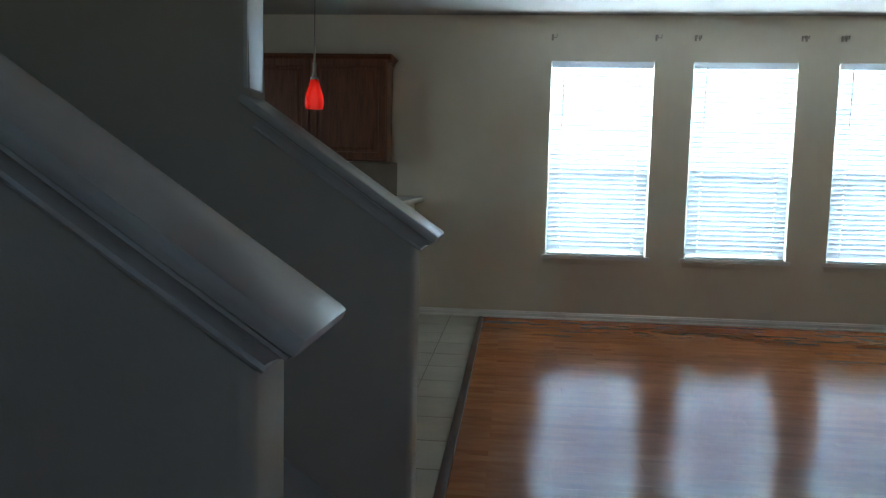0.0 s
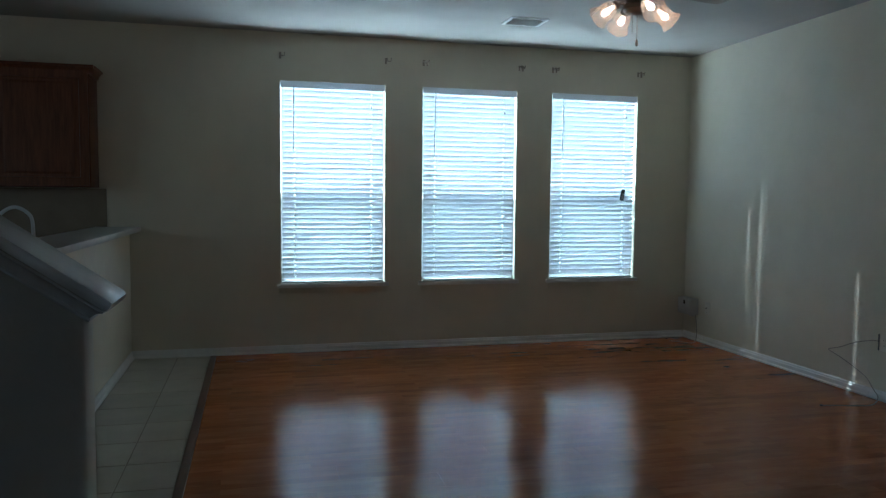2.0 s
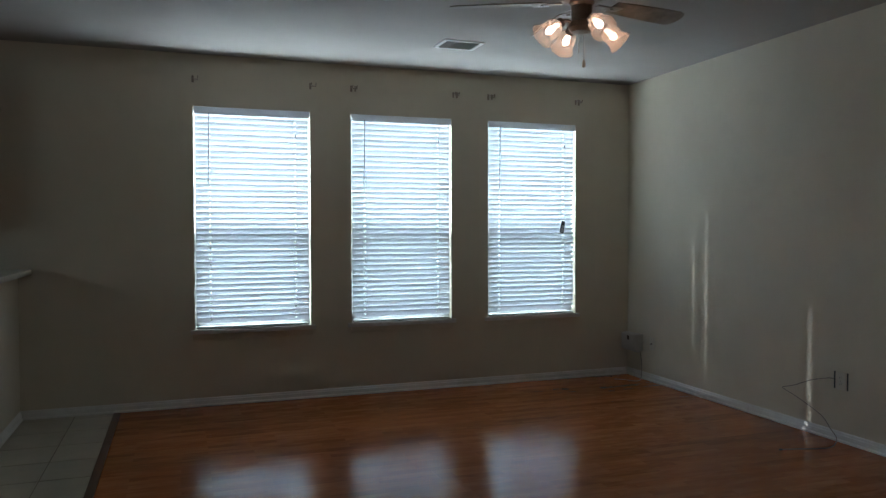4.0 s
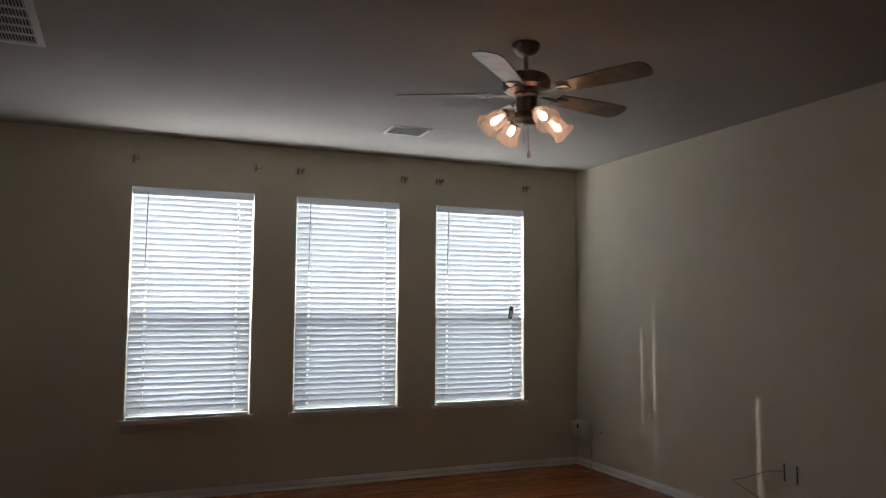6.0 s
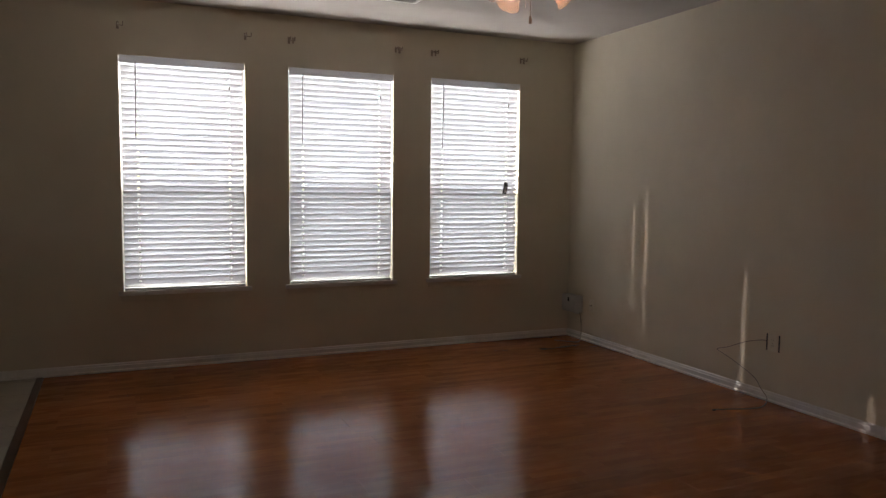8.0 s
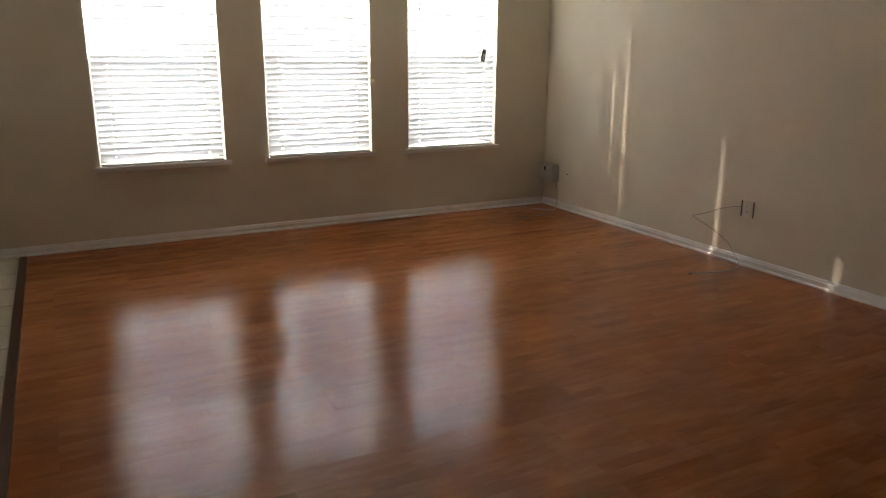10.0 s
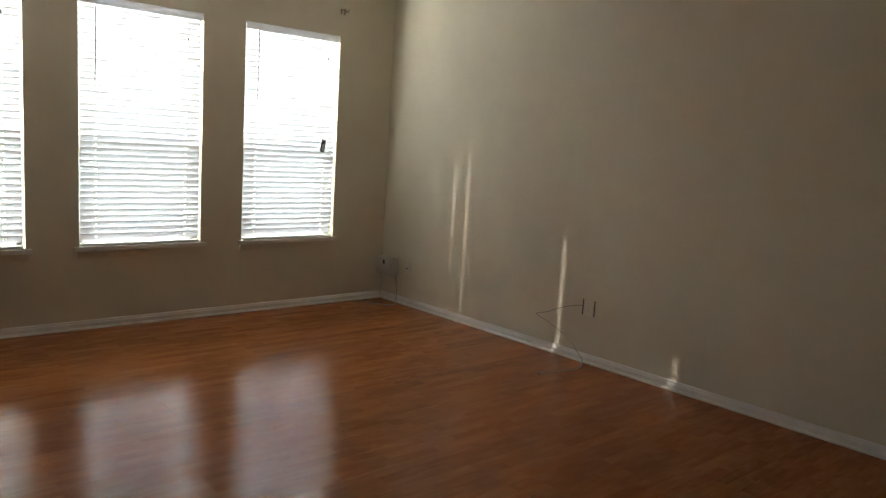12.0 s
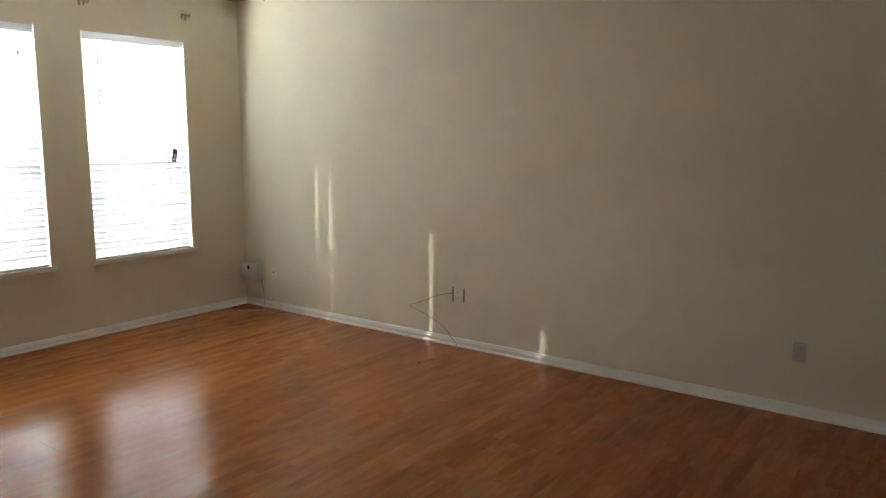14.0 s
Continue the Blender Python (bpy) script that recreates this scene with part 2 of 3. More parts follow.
def part(name, bm, material, parent=None, label="", smooth=False):
    bmesh.ops.recalc_face_normals(bm, faces=bm.faces)
    me = bpy.data.meshes.new(name)
    bm.to_mesh(me)
    bm.free()
    me.materials.append(material)
    if smooth:
        me.polygons.foreach_set("use_smooth", [True] * len(me.polygons))
        me.set_sharp_from_angle(angle=radians(35))
    ob = new(name, me)
    if parent:
        ob.parent = parent
    if label:
        ob["label"] = label
    return ob


def box(bm, x0, x1, y0, y1, z0, z1, bevel=0.0, m=None):
    made = bmesh.ops.create_cube(bm, size=1.0)["verts"]
    for v in made:
        v.co = Vector(((x0 + x1) / 2 + v.co.x * (x1 - x0), (y0 + y1) / 2 + v.co.y * (y1 - y0), (z0 + z1) / 2 + v.co.z * (z1 - z0)))
    if bevel:
        edges = list({e for v in made for e in v.link_edges})
        made = bmesh.ops.bevel(bm, geom=edges, offset=bevel, segments=2, affect="EDGES", profile=0.6)["verts"]
    if m:
        for v in {v for v in made if v.is_valid}:
            v.co = m @ v.co
    return made


def boxed(name, dims, material, parent=None, bevel=0.0, label="", m=None):
    bm = bmesh.new()
    box(bm, *dims, bevel, m)
    return part(name, bm, material, parent, label, bevel > 0)


def lathe(bm, profile, seg=24, m=None, cap=True):
    """Turns (radius, height) pairs round z."""
    rings = []
    for r, z in profile:
        ring = []
        for k in range(seg):
            a = 2 * math.pi * k / seg
            co = Vector((r * math.cos(a), r * math.sin(a), z))
            ring.append(bm.verts.new(m @ co if m else co))
        rings.append(ring)
    for a, b in zip(rings, rings[1:]):
        for k in range(seg):
            bm.faces.new((a[k], a[(k + 1) % seg], b[(k + 1) % seg], b[k]))
    if cap:
        bm.faces.new(rings[0])
        bm.faces.new(rings[-1])


def tube(bm, points, r, seg=8):
    pts = [Vector(p) for p in points]
    rings = []
    for i, p in enumerate(pts):
        d = (pts[min(i + 1, len(pts) - 1)] - pts[max(i - 1, 0)]).normalized()
        q = d.to_track_quat("Z", "Y")
        rings.append([bm.verts.new(p + q @ Vector((r * math.cos(2 * math.pi * k / seg), r * math.sin(2 * math.pi * k / seg), 0))) for k in range(seg)])
    for a, b in zip(rings, rings[1:]):
        for k in range(seg):
            bm.faces.new((a[k], a[(k + 1) % seg], b[(k + 1) % seg], b[k]))
    bm.faces.new(rings[0])
    bm.faces.new(rings[-1])


def curve_points(ctrl, steps=8):
    """A smooth line through the given points."""
    p = [Vector(c) for c in ctrl]
    p = [2 * p[0] - p[1]] + p + [2 * p[-1] - p[-2]]
    out = []
    for i in range(1, len(p) - 2):
        for k in range(steps):
            t = k / steps
            out.append(0.5 * (2 * p[i] + (p[i + 1] - p[i - 1]) * t + (2 * p[i - 1] - 5 * p[i] + 4 * p[i + 1] - p[i + 2]) * t * t
                              + (3 * p[i] - p[i - 1] - 3 * p[i + 1] + p[i + 2]) * t ** 3))
    return out + [p[-2]]


def thing(name, label, category, at=(0, 0, 0), group=""):
    e = new(name)
    e.location = at
    e.empty_display_size = 0.1
    return tagged(e, label, category, group)


def extrude_poly(bm, outline, axis, lo, hi):
    """A prism from a 2D outline; axis: the one it runs along ('x' or 'y')."""
    def at(u, v, w):
        return (w, u, v) if axis == "x" else (u, w, v)
    a = [bm.verts.new(at(u, v, lo)) for u, v in outline]
    b = [bm.verts.new(at(u, v, hi)) for u, v in outline]
    n = len(outline)
    for k in range(n):
        bm.faces.new((a[k], a[(k + 1) % n], b[(k + 1) % n], b[k]))
    bm.faces.new(a)
    bm.faces.new(b)


# ---- structure ----
XL, YB = -8.2, -9.2          # far ends of the house part that closes the place
BARX = -5.13                 # room face of the bar wall
EDGE_X = -4.481              # where tile meets laminate

tagged(boxed("ground", (-60, 60, 0.36, 90, -0.35, -0.25), GROUND), "dry sandy yard ground outside the window wall", "ground", kind="structure")
tagged(boxed("floor", (XL - 0.15, 0.15, YB - 0.15, 0.15, -0.30, -0.012), UNDER), "brown fibreboard underlay below the laminate planks and tiles", "floor", kind="structure")
tagged(boxed("ceiling", (XL - 0.15, 0.15, YB - 0.15, 0.30, CEIL, CEIL + 0.2), CEILING), "flat off-white textured drywall ceiling, coloured darker for its shade", "ceiling", kind="structure")


def wall_north():
    """The window wall: an inner leaf with the openings and a wider-cut outer leaf."""
    bm = bmesh.new()

    def leaf(y0, y1, grow):
        xs = [XL - 0.15]
        for a, b in WINDOWS:
            xs += [a - grow, b + grow]
        xs.append(0.15)
        for k in range(0, len(xs), 2):
            box(bm, xs[k], xs[k + 1], y0, y1, 0 if y0 == 0 else -0.3, CEIL)
        for a, b in WINDOWS:
            box(bm, a - grow, b + grow, y0, y1, 0 if y0 == 0 else -0.3, SILL - grow)
            box(bm, a - grow, b + grow, y0, y1, HEAD + grow, CEIL)
    leaf(0, 0.075, 0.0)
    leaf(0.0752, 0.16, 0.045)
    return part("wall_north", bm, WALL)


tagged(wall_north(), "long beige textured drywall wall with three tall windows", "wall", kind="structure")
tagged(boxed("wall_east", (0, 0.15, YB, 0, 0, CEIL), WALL), "plain beige textured drywall wall at the windows' end", "wall", kind="structure")
# The gap in this wall is added to let the fill light in.
bm = bmesh.new()
box(bm, XL - 0.15, XL, YB, KITCHEN_FILL_Y[0], 0, CEIL)
box(bm, XL - 0.15, XL, KITCHEN_FILL_Y[1], 0, 0, CEIL)
box(bm, XL - 0.15, XL, *KITCHEN_FILL_Y, 0, 1.40)
box(bm, XL - 0.15, XL, *KITCHEN_FILL_Y, 2.15, CEIL)
tagged(part("wall_west", bm, WALL), "plain beige drywall wall closing the kitchen", "wall", kind="structure")
# The high opening here is made up, only for the rear fill.
bm = bmesh.new()
box(bm, XL - 0.15, REAR_FILL_X[0], YB - 0.15, YB, 0, CEIL)
box(bm, REAR_FILL_X[1], 0.15, YB - 0.15, YB, 0, CEIL)
box(bm, *REAR_FILL_X, YB - 0.15, YB, 0, 1.70)
box(bm, *REAR_FILL_X, YB - 0.15, YB, 2.4, CEIL)
tagged(part("wall_south", bm, WALL), "plain beige drywall wall behind the stairs", "wall", kind="structure")


def base_profile():
    return [(0.0, 0.0), (0.020, 0.0), (0.020, 0.010), (0.012, 0.018), (0.012, 0.044), (0.008, 0.050), (0.008, 0.056), (0.004, 0.064), (0.0, 0.066)]


def baseboard(name, a, b, label):
    """Runs from a to b with the wall on its left side."""
    a, b = Vector((*a, 0)), Vector((*b, 0))
    d = (b - a).normalized()
    out = Vector((d.y, -d.x, 0))
    bm = bmesh.new()
    ends = [[bm.verts.new(p + out * (u + 0.0005) + Vector((0, 0, v + 0.0005))) for u, v in base_profile()] for p in (a, b)]
    n = len(ends[0])
    for k in range(n):
        bm.faces.new((ends[0][k], ends[0][(k + 1) % n], ends[1][(k + 1) % n], ends[1][k]))
    bm.faces.new(ends[0])
    bm.faces.new(ends[1])
    tagged(part(name, bm, WHITE), label, "baseboard", kind="structure")


baseboard("baseboard_north", (BARX, 0), (-0.022, 0), "white moulded baseboard along the window wall")
baseboard("baseboard_east", (0, 0), (0, YB), "white moulded baseboard along the plain end wall")


# ---- bar and kitchen ----
BAR_END = -3.6
bar_wall = tagged(boxed("bar_wall", (BARX - 0.12, BARX, BAR_END, -0.001, 0, 1.055), WALL), "beige painted half wall below the breakfast bar", "wall", kind="structure")
baseboard("baseboard_bar", (BARX, BAR_END), (BARX, -0.023), "white moulded baseboard along the bar wall")


def bar_top():
    bm = bmesh.new()
    box(bm, BARX - 0.26, BARX + 0.09, BAR_END - 0.05, -0.004, 1.058, 1.098, 0.006)
    return part("bar_top", bm, COUNTER, None, "", True)


tagged(bar_top(), "pale breakfast bar top with a rounded edge on the half wall", "countertop")


def upper_cabinet(x0, x1, z0, z1, doors):
    """An upper kitchen cabinet with raised-panel doors."""
    cab = thing("upper_cabinet", "dark reddish-brown wooden upper kitchen cabinet on the window wall", "cabinet", ((x0 + x1) / 2, -0.16, z0), "upper kitchen cabinets")
    hx = (x1 - x0) / 2
    h = z1 - z0
    boxed("body", (-hx, hx, -0.15, 0.157, 0, h - 0.04), CABINET, cab, 0.002)
    w = 2 * hx / doors
    for k in range(doors):
        a = -hx + k * w + 0.006
        b = a + w - 0.012
        bm = bmesh.new()
        box(bm, a, b, -0.172, -0.152, 0.012, h - 0.06)
        face = min(bm.faces, key=lambda g: g.calc_center_median().y)
        for thick, depth in ((0.006, 0.0), (0.055, 0.0), (0.004, -0.010), (0.022, 0.0), (0.016, 0.007)):
            bmesh.ops.inset_region(bm, faces=[face], thickness=thick, use_even_offset=True)
            for v in face.verts:
                v.co.y -= depth
        part("door", bm, CABINET, cab)
    return cab


def crown(x0, x1, z):
    bm = bmesh.new()
    prof = [(-0.318, z - 0.05), (-0.326, z - 0.05), (-0.330, z - 0.03), (-0.352, z - 0.005), (-0.362, z), (-0.362, z + 0.014), (-0.318, z + 0.014)]
    extrude_poly(bm, prof, "x", x0, x1 + 0.04)
    prof2 = [(x1 + 0.001, z - 0.05), (x1 + 0.010, z - 0.05), (x1 + 0.014, z - 0.03), (x1 + 0.034, z - 0.005), (x1 + 0.044, z), (x1 + 0.044, z + 0.014), (x1 + 0.001, z + 0.014)]
    extrude_poly(bm, prof2, "y", -0.317, -0.004)
    return part("crown_moulding", bm, CABINET)


CAB_R = -5.350
for k in range(3):
    upper_cabinet(CAB_R - 0.69 * (k + 1), CAB_R - 0.69 * k - 0.002, 1.412, 2.355, 1)
tagged(crown(CAB_R - 2.1, CAB_R, 2.32), "dark wooden crown moulding on top of the kitchen cabinets", "moulding")

splash = tagged(boxed("backsplash", (CAB_R - 2.1, -5.298, -0.006, -0.001, 0.912, 1.405), SPLASH), "brown tiled backsplash below the upper cabinets", "backsplash", kind="structure")


def base_cabinet(x0, x1):
    cab = thing("base_cabinet", "dark reddish-brown wooden base kitchen cabinet below the worktop", "cabinet", ((x0 + x1) / 2, -0.30, 0), "base kitchen cabinets")
    hx = (x1 - x0) / 2
    boxed("body", (-hx, hx, -0.29, 0.295, 0.1, 0.868), CABINET, cab, 0.002)
    boxed("toe_kick", (-hx, hx, -0.22, 0.29, 0.0, 0.099), DARK_PLASTIC, cab)
    boxed("door", (-hx + 0.01, hx - 0.01, -0.312, -0.292, 0.12, 0.68), CABINET, cab, 0.004)
    boxed("drawer_front", (-hx + 0.01, hx - 0.01, -0.312, -0.292, 0.70, 0.85), CABINET, cab, 0.004)
    return cab


for k in range(3):
    base_cabinet(CAB_R - 0.69 * (k + 1) - 0.1, CAB_R - 0.69 * k - 0.102)
tagged(boxed("worktop", (CAB_R - 2.1, -5.40, -0.635, -0.008, 0.87, 0.91), DARK_COUNTER, None, 0.004), "dark laminate kitchen worktop on the base cabinets", "countertop")


def pendant(x, y, z):
    """A small red glass pendant lamp; z is the shade's lower rim."""
    p = thing("pendant_lamp", "small red blown-glass pendant lamp hanging over the bar, lit", "lamp", (x, y, z))
    bm = bmesh.new()
    lathe(bm, [(0.041, 0), (0.046, 0.018), (0.0475, 0.038), (0.043, 0.070), (0.033, 0.100), (0.023, 0.130), (0.019, 0.145)], 24, None, False)
    part("shade", bm, RED_GLASS, p, "glowing red glass shade", True)
    bm = bmesh.new()
    lathe(bm, [(0.020, 0.143), (0.020, 0.152), (0.012, 0.160), (0.009, 0.18), (0.009, 0.225)], 16)
    part("socket", bm, NICKEL, p, "", True)
    bm = bmesh.new()
    tube(bm, [(0, 0, 0.22), (0, 0, 0.34)], 0.005)
    part("stem", bm, NICKEL, p, "", True)
    bm = bmesh.new()
    tube(bm, [(0, 0, 0.34), (0, 0, CEIL - z - 0.02)], 0.0022, 6)
    part("cord", bm, CORD, p)
    bm = bmesh.new()
    lathe(bm, [(0.03, CEIL - z - 0.03), (0.055, CEIL - z - 0.015), (0.06, CEIL - z)], 20)
    part("canopy", bm, NICKEL, p, "", True)
    bm = bmesh.new()
    lathe(bm, [(0.002, 0.008), (0.018, 0.012), (0.022, 0.035), (0.016, 0.07), (0.010, 0.11)], 14)
    part("bulb", bm, RED_BULB, p, "", True)
    return p


pendant(-5.215, -3.20, 1.607)


tagged(boxed("sink_worktop", (BARX - 0.78, BARX - 0.122, BAR_END, -0.64, 0.87, 0.91), DARK_COUNTER, None, 0.004), "dark laminate worktop with the sink behind the bar", "countertop")
for k in range(4):
    base = thing("base_cabinet", "dark wooden base cabinet below the sink worktop", "cabinet", (BARX - 0.42, -0.66 - 0.735 * (k + 0.5), 0), "sink base cabinets")
    boxed("body", (-0.28, 0.295, -0.365, 0.365, 0.1, 0.868), CABINET, base, 0.002)
    boxed("toe_kick", (-0.22, 0.29, -0.365, 0.365, 0.0, 0.099), DARK_PLASTIC, base)
    boxed("door", (-0.302, -0.282, -0.355, 0.355, 0.12, 0.85), CABINET, base, 0.004)


def faucet(x, y, z):
    f = thing("kitchen_faucet", "white curved kitchen faucet on the worktop behind the bar", "faucet", (x, y, z))
    bm = bmesh.new()
    lathe(bm, [(0.028, 0.0005), (0.027, 0.01), (0.016, 0.016), (0.014, 0.05)], 18)
    part("base", bm, RAILV, f, "", True)
    bm = bmesh.new()
    tube(bm, curve_points([(0, 0, 0.04), (0, 0, 0.25), (-0.02, -0.01, 0.325), (-0.09, -0.03, 0.365), (-0.16, -0.05, 0.325), (-0.18, -0.055, 0.25)], 6), 0.011)
    part("spout", bm, RAILV, f, "", True)
    bm = bmesh.new()
    tube(bm, [(0.0, 0.015, 0.045), (0.0, 0.06, 0.075)], 0.006)
    part("handle", bm, RAILV, f, "", True)
    return f


faucet(-5.44, -1.55, 0.91)


# ---- stairs ----
SLOPE = 0.69
END_X, END_Z = -4.405, 1.135
NEAR_Y, FAR_Y = -6.102, -4.882
WALL_TOP_X = -4.930


def knee_wall(name, y, full_x, label):
    """A half wall beside the stairs, its top following the slope; full height beyond full_x."""
    y0, y1 = y - 0.0575, y + 0.0575
    bx = END_X - 0.065
    def top(x):
        return END_Z + (END_X - x) * SLOPE - 0.036
    outline = [(bx, 0), (bx, top(bx)), (full_x, top(full_x)), (full_x, CEIL - 0.001), (XL + 0.001, CEIL - 0.001), (XL + 0.001, 0)]
    bm = bmesh.new()
    extrude_poly(bm, outline, "y", y0, y1)
    edges = [e for e in bm.edges if abs(e.verts[0].co.x - e.verts[1].co.x) < 1e-5 and e.verts[0].co.x > full_x - 0.01 and abs(e.verts[0].co.y - e.verts[1].co.y) < 1e-5]
    bmesh.ops.bevel(bm, geom=edges, offset=0.018, segments=4, affect="EDGES", profile=0.5)
    return tagged(part(name, bm, WALL_IN, None, "", True), label, "wall", kind="structure")


def cap(name, y, full_x, label):
    """The board on a knee wall with bed moulding under it on three sides."""
    c = thing(name, label, "stair cap", (END_X, y, END_Z), "stair wall caps")
    length = (END_X - full_x - 0.003) / math.cos(math.atan(SLOPE))
    rot = Matrix.Rotation(math.atan(SLOPE), 4, "Y")
    bm = bmesh.new()
    box(bm, -length, 0, -0.090, 0.090, -0.026, 0, 0.011, rot)
    part("cap_board", bm, CAP, c, "", True)
    cove = [(0.026, -0.0262), (0.026, -0.031), (0.022, -0.033), (0.0165, -0.039), (0.0125, -0.046), (0.0095, -0.054), (0.0125, -0.056), (0.0135, -0.058), (0.0115, -0.062), (0.0005, -0.064)]
    bm = bmesh.new()
    rails = [[bm.verts.new(rot @ Vector(p)) for p in ((-length + 0.07, -0.0578 - o, z), (-0.033 + o, -0.0578 - o, z), (-0.033 + o, 0.0578 + o, z), (-length + 0.07, 0.0578 + o, z))] for o, z in cove]
    for u, v in zip(rails, rails[1:]):
        for k in range(3):
            bm.faces.new((u[k], u[k + 1], v[k + 1], v[k]))
    part("bed_moulding", bm, CAP, c, "", True)
    return c


knee_wall("stair_wall_far", FAR_Y, WALL_TOP_X, "grey-beige half wall beside the stairs, rising to full height")
knee_wall("stair_wall_near", NEAR_Y, -6.3, "grey-beige half wall on the open side of the stairs")
cap("stair_cap", FAR_Y, WALL_TOP_X, "white painted sloping cap board on the half wall by the kitchen")
cap("stair_cap", NEAR_Y, -6.3, "white painted sloping cap board on the outer stair half wall")
# Window light on the bare wall end, put in as a thin white strip.
tagged(boxed("lit_wall_end", (WALL_TOP_X, WALL_TOP_X + 0.012, FAR_Y - 0.062, FAR_Y + 0.062, END_Z + (END_X - WALL_TOP_X) * SLOPE + 0.012, CEIL - 0.001), WHITE, None, 0.003),
       "white strip for the window light on the end of the full-height stair wall", "trim", kind="structure")

stairs = thing("staircase", "carpeted stairs between two half walls", "stairs", (-4.74, (NEAR_Y + FAR_Y) / 2, 0))
W2 = (FAR_Y - NEAR_Y) / 2 - 0.06
for k in range(11):
    x = -0.255 * k
    boxed("step", (x - 0.28 if k < 10 else x - 0.9, x, -W2 + 0.014, W2 - 0.014, max(0.0, 0.184 * k - 0.16), 0.184 * (k + 1)), CARPET, stairs, 0.012)
for s in (-1, 1):
    bm = bmesh.new()
    y = s * (W2 - 0.006)
    extrude_poly(bm, [(0.16, 0.0), (0.16, 0.352), (-2.9, 2.494), (-2.9, 2.2), (-0.1, 0.0)], "y", y - 0.006, y + 0.005)
    part("skirt_board", bm, WHITE, stairs, "white painted skirt board")


# ---- windows and blinds ----
def window(n, a, b):
    w = thing("window_%d" % n, "white vinyl single-hung window with an insect screen on the lower half", "window", ((a + b) / 2, 0.092, SILL), "living room windows")
    w["kind"] = "structure"
    hx, h = (b - a) / 2, HEAD - SILL
    mid = 0.742
    g = 0.04
    bm = bmesh.new()
    for dims in ((-hx - g, -hx + 0.012, 0.012, 0.05, -g, h + g), (hx - 0.012, hx + g, 0.012, 0.05, -g, h + g), (-hx + 0.012, hx - 0.012, 0.012, 0.05, -g, 0.02), (-hx + 0.012, hx - 0.012, 0.012, 0.05, h - 0.02, h + g)):
        box(bm, *dims)
    part("window_frame", bm, VINYL, w)
    bm = bmesh.new()
    s = 0.026
    for dims in ((-hx + 0.013, -hx + 0.013 + s, 0.0, 0.024, 0.021, mid - 0.03), (hx - 0.013 - s, hx - 0.013, 0.0, 0.024, 0.021, mid - 0.03), (-hx + 0.013, hx - 0.013, 0.0, 0.024, 0.021 - 0.0, 0.06), (-hx + 0.013, hx - 0.013, -0.024, 0.026, mid - 0.028, mid + 0.028)):
        box(bm, *dims, 0.002)
    part("lower_sash", bm, VINYL, w, "", True)
    pane = boxed("pane", (-hx + 0.036, hx - 0.036, 0.010, 0.014, 0.058, mid - 0.028), PANE, w)
    pane2 = boxed("pane", (-hx + 0.014, hx - 0.014, 0.030, 0.034, mid + 0.02, h - 0.018), PANE, w)
    pane.visible_shadow = pane2.visible_shadow = False
    boxed("insect_screen", (-hx + 0.013, hx - 0.013, 0.052, 0.053, 0.0, mid + 0.01), SCREEN, w, 0, "dark fine insect screen")
    boxed("sash_lock", (-0.03, 0.03, -0.016, 0.0, mid + 0.0285, mid + 0.040), VINYL, w, 0.003)
    return w


def window_sill(a, b):
    s = thing("window_sill", "white painted window sill board with a thin apron under it", "window sill", ((a + b) / 2, 0, SILL), "window sills")
    hx = (b - a) / 2
    bm = bmesh.new()
    box(bm, -hx + 0.001, hx - 0.001, -0.001, 0.074, 0.001, 0.014)
    box(bm, -hx - 0.035, hx + 0.035, -0.026, -0.001, -0.020, 0.014, 0.005)
    part("sill_board", bm, WHITE, s, "", True)
    boxed("apron", (-hx - 0.015, hx + 0.015, -0.013, -0.001, -0.066, -0.021), WALL, s, 0.003)


PITCH, TILT, SLAT_W = 0.0437, 69.0, 0.0545


def slat_mesh(name, half, holes):
    """A gently bowed slat with slots for the lift cords; a third hole is added for sun dots."""
    cross = []
    for u in (-0.5, -0.33, -0.19, -0.13, 0.13, 0.19, 0.33, 0.5):
        cross.append((u * SLAT_W, 0.0024 * (1 - 4 * u * u)))
    n = len(cross)
    th = 0.0022
    cuts = [-half]
    for h in holes:
        wide = 0.0105 if h > 0 and len(holes) == 3 else 0.0080
        cuts += [h - wide, h + wide]
    cuts.append(half)
    verts, faces = [], []
    for x in cuts:
        for u, v in cross:
            verts.append((x, u, v + th / 2))
        for u, v in cross:
            verts.append((x, u, v - th / 2))
    for i in range(len(cuts) - 1):
        hole = i % 2 == 1
        a, b = i * 2 * n, (i + 1) * 2 * n
        for k in range(n - 1):
            if hole and k == 3:
                continue
            faces.append((a + k, b + k, b + k + 1, a + k + 1))
            faces.append((a + n + k + 1, b + n + k + 1, b + n + k, a + n + k))
        faces.append((a + n, b + n, b, a))
        faces.append((a + n - 1, b + n - 1, b + 2 * n - 1, a + 2 * n - 1))
    for base in (0, (len(cuts) - 1) * 2 * n):
        faces.append(tuple(base + k for k in list(range(n)) + list(range(2 * n - 1, n - 1, -1))))
    me = bpy.data.meshes.new(name)
    me.from_pydata(verts, [], faces)
    me.materials.append(SLAT)
    return me


